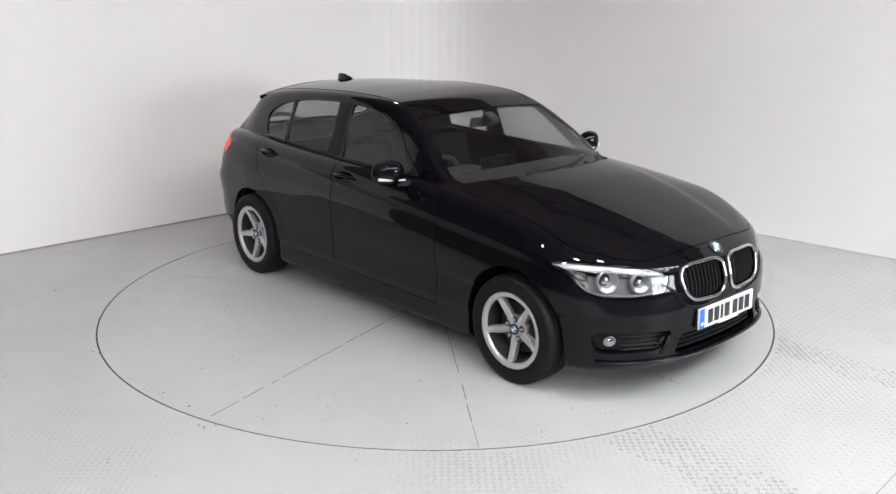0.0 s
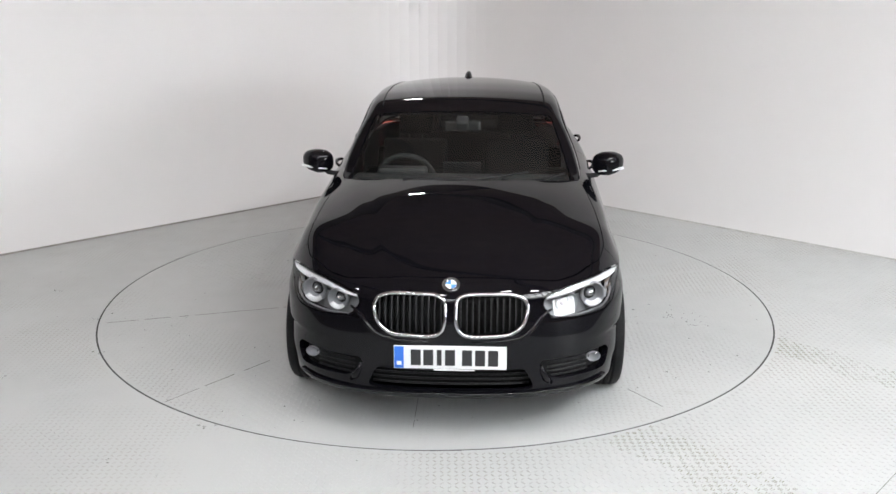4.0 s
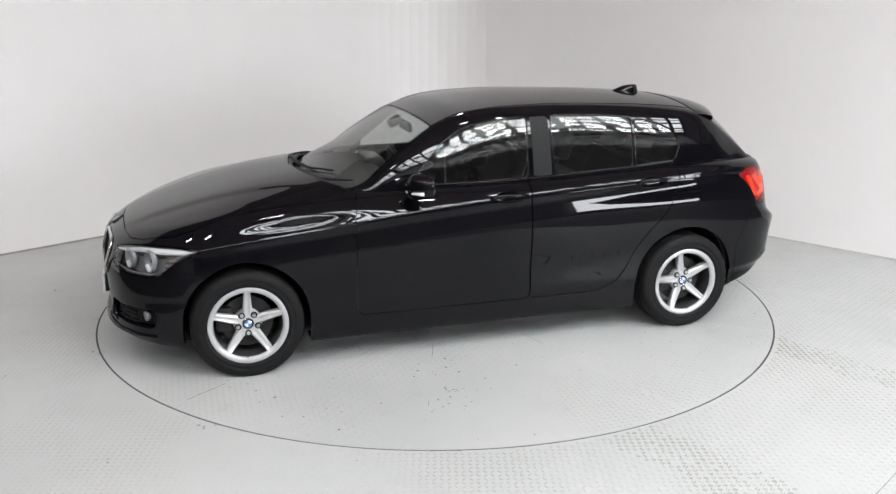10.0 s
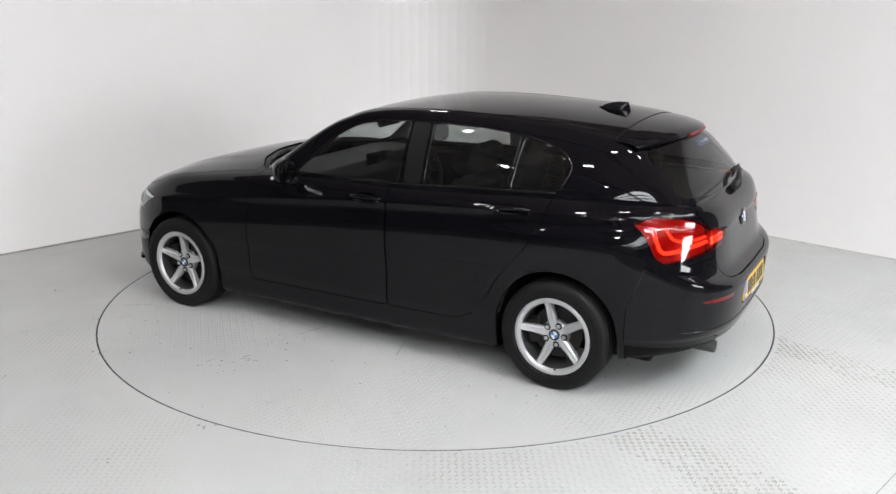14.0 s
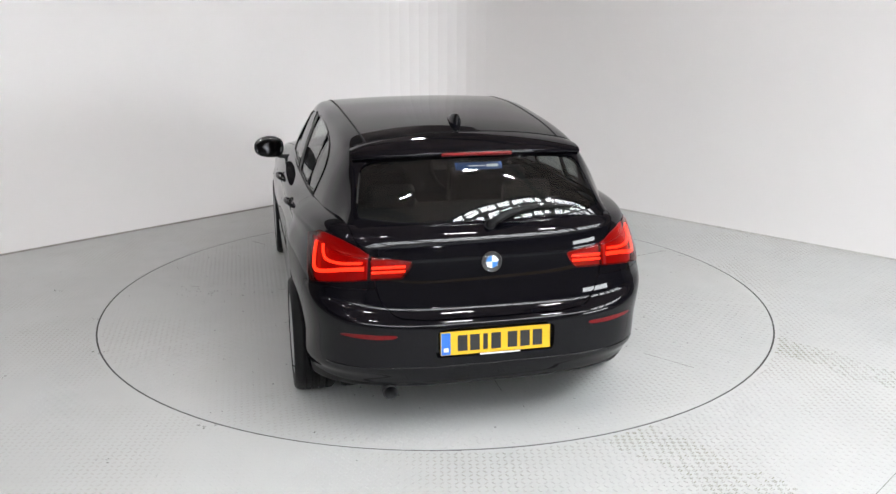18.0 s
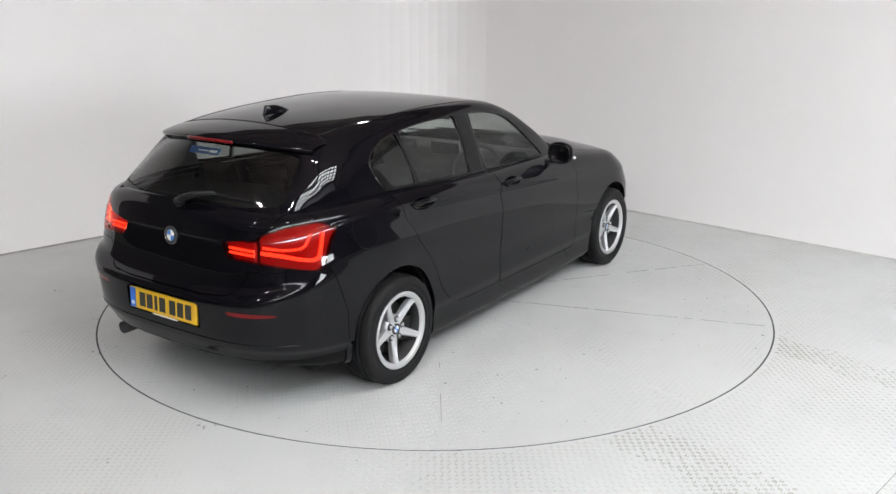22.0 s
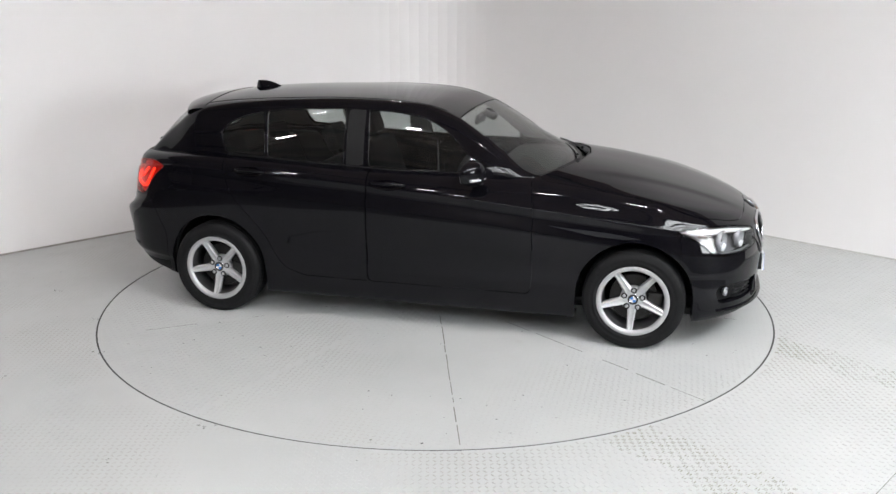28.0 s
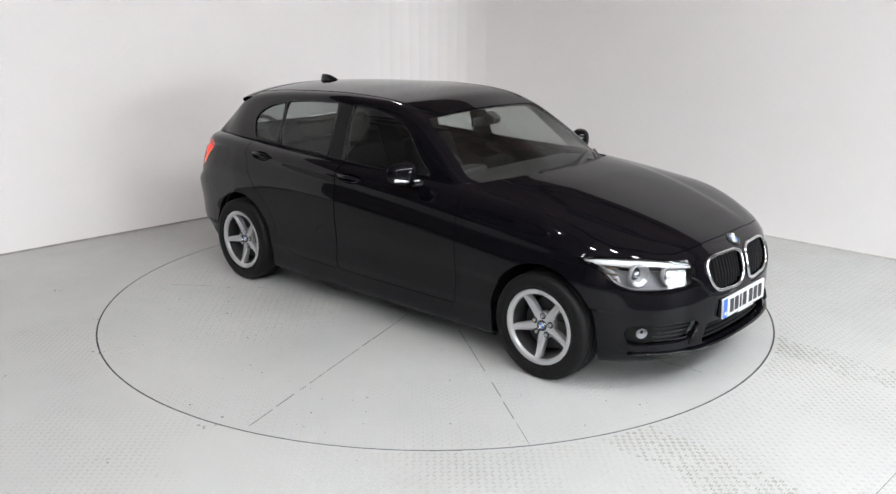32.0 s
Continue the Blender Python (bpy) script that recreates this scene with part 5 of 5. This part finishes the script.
tube(bm, [on_back(y, z, 0.014) for y, z in ((-0.06, 1.052), (-0.15, 1.062), (-0.25, 1.065), (-0.34, 1.062), (-0.43, 1.056))], [0.006, 0.009, 0.010, 0.008, 0.005], 8)
part("blade", bm, SEAL, wiper, "", True)
# joint between roof and tailgate, fuel flap
bm = bmesh.new()
tube(bm, [tuple(ray_on(UPP, (-1.548 + 0.02 * (y / 0.55) ** 2, abs(y) + 1e-4, 3), (0, 0, -1))[0] * np.array((1, math.copysign(1, y), 1))) for y in np.linspace(-0.552, 0.552, 33)], 0.0032, 6)
part("roof_joint", bm, SEAL, tailgate, "dark joint between roof and tailgate", True)
bm = bmesh.new()
pts = []
for i in range(40):
    a = 2 * math.pi * i / 40
    p, nn = on_side_of(-1.575 + 0.082 * math.copysign(abs(math.cos(a)) ** 0.85, math.cos(a)), 0.885 + 0.078 * math.copysign(abs(math.sin(a)) ** 0.85, math.sin(a)))
    pts.append((p[0], -p[1], p[2]))
tube(bm, pts, 0.0011, 6, True, 1.0, (0, 1, 0))
part("fuel_flap_joint", bm, SEAL, car, "thin round joint of the fuel flap", True)
for a, b in (((0.93, -0.32), (0.775, 0.40)), ((0.90, 0.24), (0.70, 0.615))):
    bm = bmesh.new()
    pts = []
    for t in np.linspace(0, 1, 9):
        x, y = a[0] + (b[0] - a[0]) * t + 0.05 * math.sin(math.pi * t), a[1] + (b[1] - a[1]) * t
        p, nn = ray_on(joined(UPP, mirrored(UPP)), (min(x, 0.93), y if abs(y) > 1e-3 else 1e-3, 3), (0, 0, -1)) if x < 0.9 else ((x, y, 1.0), (0, 0, 1))
        p = np.array(p)
        pts.append((x, y, max(p[2], 0.985) + 0.014))
    tube(bm, pts, [0.012 - 0.006 * t for t in np.linspace(0, 1, 9)], 7)
    part("wiper", bm, PLASTIC, car, "black windscreen wiper", True)

bm = bmesh.new()
turned(bm, [(0.028, -0.30), (0.033, -0.30), (0.035, 0.0), (0.033, 0.004), (0.030, 0.0), (0.028, -0.12), (0.0005, -0.13)], 28, pose(-2.100, 0.478, 0.254) @ pose(0, 0, 0, 0, -90))
part("exhaust_pipe", bm, BARREL, car, "round steel exhaust pipe", True)
bm = bmesh.new()
pts = []
for a in np.linspace(-44, 44, 31):
    ca, sa = math.cos(radians(a)), math.sin(radians(abs(a)))
    p, nn = ray_on(LOW, (-1.2 - 3 * ca, 3 * sa + 1e-4, 0.395), (ca, -sa, 0))
    pts.append((p[0], math.copysign(p[1], a), 0.395))
tube(bm, pts, 0.0042, 8)
part("lower_lip", bm, PAINT, rear_bumper, "raised lip along the rear bumper", True)

# ---- inside ----
head_in = clip_mesh(frame_m, lambda v: 1.0 - v[:, 2])
shell("headlining", whole(offset(head_in, -0.02)), LINING, car, "grey headlining and pillar trim", 0.0)


def prism(name, prof, y0, y1, mat, parent, label=""):
    bm = bmesh.new()
    a = [bm.verts.new((x, y0, z)) for x, z in prof]
    b = [bm.verts.new((x, y1, z)) for x, z in prof]
    n = len(prof)
    for i in range(n):
        bm.faces.new((a[i], a[(i + 1) % n], b[(i + 1) % n], b[i]))
    bm.faces.new(a[::-1])
    bm.faces.new(b)
    bmesh.ops.recalc_face_normals(bm, faces=bm.faces)
    es = list(bm.edges)
    bmesh.ops.bevel(bm, geom=es, offset=0.018, segments=2, profile=0.6, affect="EDGES", clamp_overlap=True)
    return part(name, bm, mat, parent, label)


prism("dashboard", [(0.80, 0.945), (0.60, 0.965), (0.40, 0.950), (0.31, 0.88), (0.33, 0.66), (0.45, 0.5), (0.80, 0.5)], -0.66, 0.66, DASH, car, "dark grey dashboard")
prism("instrument_hood", [(0.45, 0.99), (0.33, 0.985), (0.30, 0.93), (0.45, 0.92)], -0.52, -0.22, DASH, car, "dark instrument hood")
prism("screen", [(0.335, 1.01), (0.325, 1.01), (0.325, 0.93), (0.335, 0.93)], -0.12, 0.12, GLOSS, car, "small dark display")
prism("centre_console", [(0.35, 0.62), (-0.45, 0.55), (-0.45, 0.25), (0.35, 0.25)], -0.11, 0.11, DASH, car, "dark centre console")
prism("parcel_shelf", [(-1.38, 0.985), (-1.88, 0.99), (-1.88, 0.955), (-1.38, 0.955)], -0.56, 0.56, DARK_CLOTH, car, "dark parcel shelf")
prism("cabin_floor", [(0.8, 0.26), (-1.9, 0.26), (-1.9, 0.235), (0.8, 0.235)], -0.68, 0.68, DARK_CLOTH, car, "dark carpet")
sw = new("steering_wheel")
sw.parent = car
sw.matrix_basis = pose(0.17, -0.37, 0.865, 0, -66, 0)
sw["label"] = "black steering wheel"
bm = bmesh.new()
tube(bm, [(0.183 * math.cos(a), 0.183 * math.sin(a), 0) for a in (2 * math.pi * i / 40 for i in range(40))], 0.015, 10, True)
part("wheel_rim", bm, DASH, sw, "", True)
bm = bmesh.new()
turned(bm, [(0.0005, 0.02), (0.05, 0.02), (0.07, 0.005), (0.07, -0.03)], 24)
part("horn_pad", bm, DASH, sw, "", True)
for a in (0, 90, 270):
    bm = bmesh.new()
    box(bm, 0.13, 0.035, 0.012, pose(0, 0, 0, 0, 0, a + 180) @ pose(0.115, 0, -0.005), 0.004)
    part("wheel_spoke", bm, DASH, sw)


def seat(x, y, wide, name="front_seat", lean=20, height=0.62):
    root = new(name)
    root.parent = car
    root["label"] = "dark cloth seat with a headrest"
    for nm, prof in (("cushion", [(x + 0.28, 0.50), (x - 0.26, 0.43), (x - 0.26, 0.30), (x + 0.28, 0.32)]),):
        prism(nm, prof, y - wide, y + wide, DARK_CLOTH, root)
    bm = bmesh.new()
    m = pose(x - 0.24, y, 0.42, 0, -lean)
    box(bm, 0.13, 2 * wide * 0.95, height, m @ pose(0, 0, height / 2), 0.045, 3)
    part("backrest", bm, DARK_CLOTH, root, "", True)
    spots = (0,) if wide < 0.35 else (-0.36, 0.36)
    for dy in spots:
        bm = bmesh.new()
        box(bm, 0.09, 0.25, 0.17, m @ pose(0.015, dy, height + (0.12 if wide < 0.35 else 0.07)), 0.035, 3)
        part("headrest", bm, DARK_CLOTH, root, "", True)
        for k in (-0.05, 0.05):
            bm = bmesh.new()
            turned(bm, [(0.006, 0), (0.006, 0.12)], 8, m @ pose(0.01, dy + k, height - 0.06))
            part("headrest_post", bm, CHROME, root)


seat(-0.20, 0.37, 0.25)
seat(-0.20, -0.37, 0.25)
seat(-0.98, 0.0, 0.60, "rear_bench", 22, 0.56)
rv = new("rear_view_mirror")
rv.parent = car
rv["label"] = "black interior mirror behind the windscreen"
bm = bmesh.new()
box(bm, 0.03, 0.23, 0.065, pose(0.23, 0, 1.225, 0, 12, 0), 0.014, 3)
part("mirror_case", bm, DASH, rv, "", True)
bm = bmesh.new()
box(bm, 0.09, 0.08, 0.05, pose(0.30, 0, 1.255, 0, 28, 0), 0.015)
part("sensor_box", bm, DASH, rv)
# stickers
p, nn = ray_on(UPP, (-1.845, 0.0005, 3), (0, 0, -1))
q = facing((p[0], 0, p[2]), (nn[0], 0, nn[2]), -0.004)
st = new("window_sticker")
st.parent = tailgate
st.matrix_basis = q
st["label"] = "narrow blue sticker inside the rear window"
for w, h, a, mt in ((0.225, 0.040, 0.0, STICKER_BLUE), (0.055, 0.014, 0.065, WHITE), (0.08, 0.005, -0.01, WHITE)):
    bm = bmesh.new()
    box(bm, w, h, 0.0006, pose(a, 0, 0.0008 if mt is WHITE else 0))
    part("sticker_bar" if mt is WHITE else "sticker", bm, mt, st)



# ---- tread plate ----


def lug_mesh(name, mat, parent, keep, x0, x1, y0, y1, rise=None, pitch=0.032, z=0.0):
    """Raised bars of steel tread plate, alternating in direction."""
    nx, ny = int((x1 - x0) / pitch), int((y1 - y0) / pitch)
    i, j = np.meshgrid(np.arange(nx), np.arange(ny), indexing="ij")
    x, y = x0 + (i + 0.5) * pitch, y0 + (j + 0.5) * pitch
    a = np.where((i + j) % 2 == 0, radians(45), radians(-45)).ravel()
    x, y = x.ravel(), y.ravel()
    ok = keep(x, y)
    x, y, a = x[ok], y[ok], a[ok]
    L, W, H = 0.0130, 0.0044, 0.0022
    local = np.array([(-L, 0, 0), (-L * 0.4, -W, 0), (L * 0.4, -W, 0), (L, 0, 0), (L * 0.4, W, 0), (-L * 0.4, W, 0), (-L * 0.6, 0, H), (L * 0.6, 0, H)])
    v = np.empty((len(x), 8, 3))
    v[..., 0] = x[:, None] + np.cos(a)[:, None] * local[:, 0] - np.sin(a)[:, None] * local[:, 1]
    v[..., 1] = y[:, None] + np.sin(a)[:, None] * local[:, 0] + np.cos(a)[:, None] * local[:, 1]
    v[..., 2] = z + local[:, 2] * (rise(x, y) if rise else np.ones(len(x)))[:, None]
    faces = np.array([(0, 1, 6), (1, 2, 7), (1, 7, 6), (2, 3, 7), (3, 4, 7), (4, 5, 6), (4, 6, 7), (5, 0, 6)])
    f = (np.arange(len(x)) * 8)[:, None, None] + faces[None]
    me = bpy.data.meshes.new(name)
    me.from_pydata(v.reshape(-1, 3).tolist(), [], f.reshape(-1, 3).tolist())
    me.materials.append(mat)
    ob = new(name, me)
    ob.parent = parent
    return ob


def free_of_seams(x, y):
    ok = np.hypot(x, y) < TABLE_R - 0.03
    for k in SEAMS:
        c, s = math.cos(radians(k)), math.sin(radians(k))
        ok &= (np.abs(-s * x + c * y) > 0.016) | (c * x + s * y < 0)
    return ok


SEAMS = tuple(36 * k for k in range(10))


def table_rise(x, y):
    """The bars stand lower in broad patches."""
    w = np.sin(2.1 * x + 0.6) * np.cos(1.7 * y - 0.9) + 0.5 * np.sin(4.3 * x - 2.2 * y + 1.0)
    return 0.30 + 0.70 * np.clip(0.55 + 0.8 * w, 0, 1)


def floor_rise(x, y):
    """How the light shows the relief, put into bar height: low in the west but for one glinting patch."""
    side = np.clip((x + 1.2) / 0.9, 0, 1)
    patch = np.clip(1.3 - np.hypot((x + 1.87 + 0.37 * (y + 1.9)) / 0.17, (y + 1.9) / 0.85), 0, 1)
    return 0.10 + 0.90 * np.maximum(side, patch)


t_lugs = lug_mesh("tread_relief", TABLE_LUG, turntable, free_of_seams, -2.25, 2.25, -2.25, 2.25, table_rise)
tagged(t_lugs, "small raised bars of painted tread plate", kind="stuff")
rnd = random.Random(5)
for k in SEAMS:
    strong = k in (288, 324)
    r = 0.45
    while r < TABLE_R - 0.06:
        step = rnd.uniform(0.05, 0.26)
        if rnd.random() < (0.72 if strong else 0.18):
            bm = bmesh.new()
            w = rnd.uniform(0.003, 0.0065) if strong else rnd.uniform(0.0018, 0.003)
            end = min(r + step, TABLE_R - 0.015)
            box(bm, end - r, w, 0.0012, pose(0, 0, 0, 0, 0, k) @ pose((r + end) / 2, rnd.uniform(-0.002, 0.002), 0.0003))
            part("seam", bm, SEAMDARK, turntable, "dirty joint between plates")
        r += step + rnd.uniform(0.0, 0.06)


def chips(name, spots, parent, label):
    """Small dark chips in the paint."""
    bm = bmesh.new()
    for x, y, r in spots:
        n = 7
        a0 = rnd.uniform(0, 6)
        el = rnd.uniform(0.4, 1.0)
        vs = [bm.verts.new((x + r * math.cos(a0 + 2 * math.pi * i / n) * rnd.uniform(0.6, 1.1), y + el * r * math.sin(a0 + 2 * math.pi * i / n) * rnd.uniform(0.6, 1.1), 0.0012)) for i in range(n)]
        bm.faces.new(vs)
    ob = part(name, bm, CHIP, parent)
    tagged(ob, label, "paint chips" if parent is None else "", kind="stuff")


CHIP = material("chipped_paint", (0.07, 0.068, 0.06), 0.7)
spots = []
for cx, cy, n, sd in ((0.37, 1.6, 26, 0.09), (0.35, 1.25, 12, 0.12), (1.1, 1.5, 14, 0.2), (-0.9, -1.2, 12, 0.3), (0.5, -1.8, 10, 0.25), (-1.5, 0.9, 10, 0.3)):
    for _ in range(n):
        x, y = rnd.gauss(cx, sd), rnd.gauss(cy, sd)
        if math.hypot(x, y) < TABLE_R - 0.05:
            spots.append((x, y, rnd.uniform(0.003, 0.010)))
for _ in range(220):
    a, r = rnd.uniform(0, 2 * math.pi), TABLE_R * math.sqrt(rnd.uniform(0.03, 0.94))
    spots.append((r * math.cos(a), r * math.sin(a), rnd.uniform(0.002, 0.0075)))
chips("paint_chips", spots, turntable, "small dark chips in the turntable paint")


def inner_floor(x, y):
    near = (np.hypot(x, y) > TABLE_R + 0.03)
    wl = (x - CORNER.x) * -DIR_L.y + (y - CORNER.y) * DIR_L.x
    wr = (x - CORNER.x) * -DIR_R.y + (y - CORNER.y) * DIR_R.x
    al = (x - CORNER.x) * DIR_L.x + (y - CORNER.y) * DIR_L.y
    ar = (x - CORNER.x) * DIR_R.x + (y - CORNER.y) * DIR_R.y
    return near & (wl > 0.02) & (wr < -0.02) & (al < SIDE - 0.05) & (ar < SIDE - 0.05)


def on_track(x, y):
    """The two strips over which cars roll on to the turntable."""
    side, along = (x + y) * 0.7071, (x - y) * 0.7071
    wave = 0.03 * np.sin(5 * along) + 0.02 * np.sin(17 * along + 1)
    return (along > 1.6) & ((np.abs(side + wave - 0.74) < 0.13) | (np.abs(side + wave + 0.86) < 0.15))


f_lugs = lug_mesh("floor_tread_relief", FLOOR_LUG, None, lambda x, y: inner_floor(x, y) & ~on_track(x, y), -3.9, 4.1, -3.7, 3.9, floor_rise)
tagged(f_lugs, "small raised bars of painted tread plate on the floor", "tread plate", kind="stuff")
t_worn = lug_mesh("worn_tread_relief", TRACK_LUG, None, lambda x, y: inner_floor(x, y) & on_track(x, y), -3.9, 4.1, -3.7, 3.9)
tagged(t_worn, "tread bars worn and dirty along two wheel tracks", "tread plate", kind="stuff")


def track_dirt():
    """Short lines of dirt beside the worn bars."""
    r = random.Random(9)
    bm = bmesh.new()
    p = 0.032
    for i in range(250):
        for j in range(238):
            x, y = -3.9 + (i + 0.5) * p, -3.7 + (j + 0.5) * p
            xa, ya = np.array([x]), np.array([y])
            if math.hypot(x, y) > 3.6 or not (on_track(xa, ya)[0] and inner_floor(xa, ya)[0]) or r.random() < 0.15:
                continue
            a = radians(45 if (i + j) % 2 == 0 else -45)
            dx, dy = math.cos(a), math.sin(a)
            for edge in (0.0062, -0.0062):
                cx, cy = x + dy * edge, y - dx * edge
                h = r.uniform(0.006, 0.012)
                w = r.uniform(0.0012, 0.0036)
                bm.faces.new([bm.verts.new((cx + u * h * dx - v * w * dy, cy + u * h * dy + v * w * dx, 0.0008)) for u, v in ((-1, -0.6), (1, -1), (1.1, 1), (-1, 0.6))])
    tagged(part("track_dirt", bm, TRACK_DIRT), "thin lines of dirt between the worn tread bars", "dirt", kind="stuff")


track_dirt()
bm = bmesh.new()
box(bm, 2.6, 0.003, 0.0012, pose(2.66, -1.83, 0.0004, 0, 0, 45))
tagged(part("plate_joint", bm, SEAMDARK), "thin dark joint between floor plates", "joint", kind="structure")
spots = []
for x, y in ((-2.70, 0.09), (-2.39, -1.41), (-1.50, -2.32), (-2.21, -0.49), (-2.00, -1.06), (-1.14, -1.99)):
    spots += [(x + rnd.gauss(0, 0.022), y + rnd.gauss(0, 0.012), rnd.uniform(0.004, 0.010)) for _ in range(4)]
while len(spots) < 130:
    x, y = rnd.uniform(-3.6, 3.8), rnd.uniform(-3.6, 3.6)
    if inner_floor(np.array([x]), np.array([y]))[0]:
        near_rim = math.hypot(x, y) < TABLE_R + 0.12
        spots.append((x, y, rnd.uniform(0.003, 0.008) if near_rim else rnd.uniform(0.002, 0.006)))
chips("floor_paint_chips", spots, None, "small dark chips in the pale floor paint")



def motions():
    rows, table = [], []
    for t, deg in TURN:
        a = radians(deg)
        x, y = math.cos(a) * CAR_X - math.sin(a) * CAR_Y, math.sin(a) * CAR_X + math.cos(a) * CAR_Y
        rows.append((t, pose(x, y, 0, 0, 0, deg)))
        table.append((t, pose(0, 0, 0, 0, 0, deg)))
    walk(car, rows)
    walk(turntable, table)


motions()
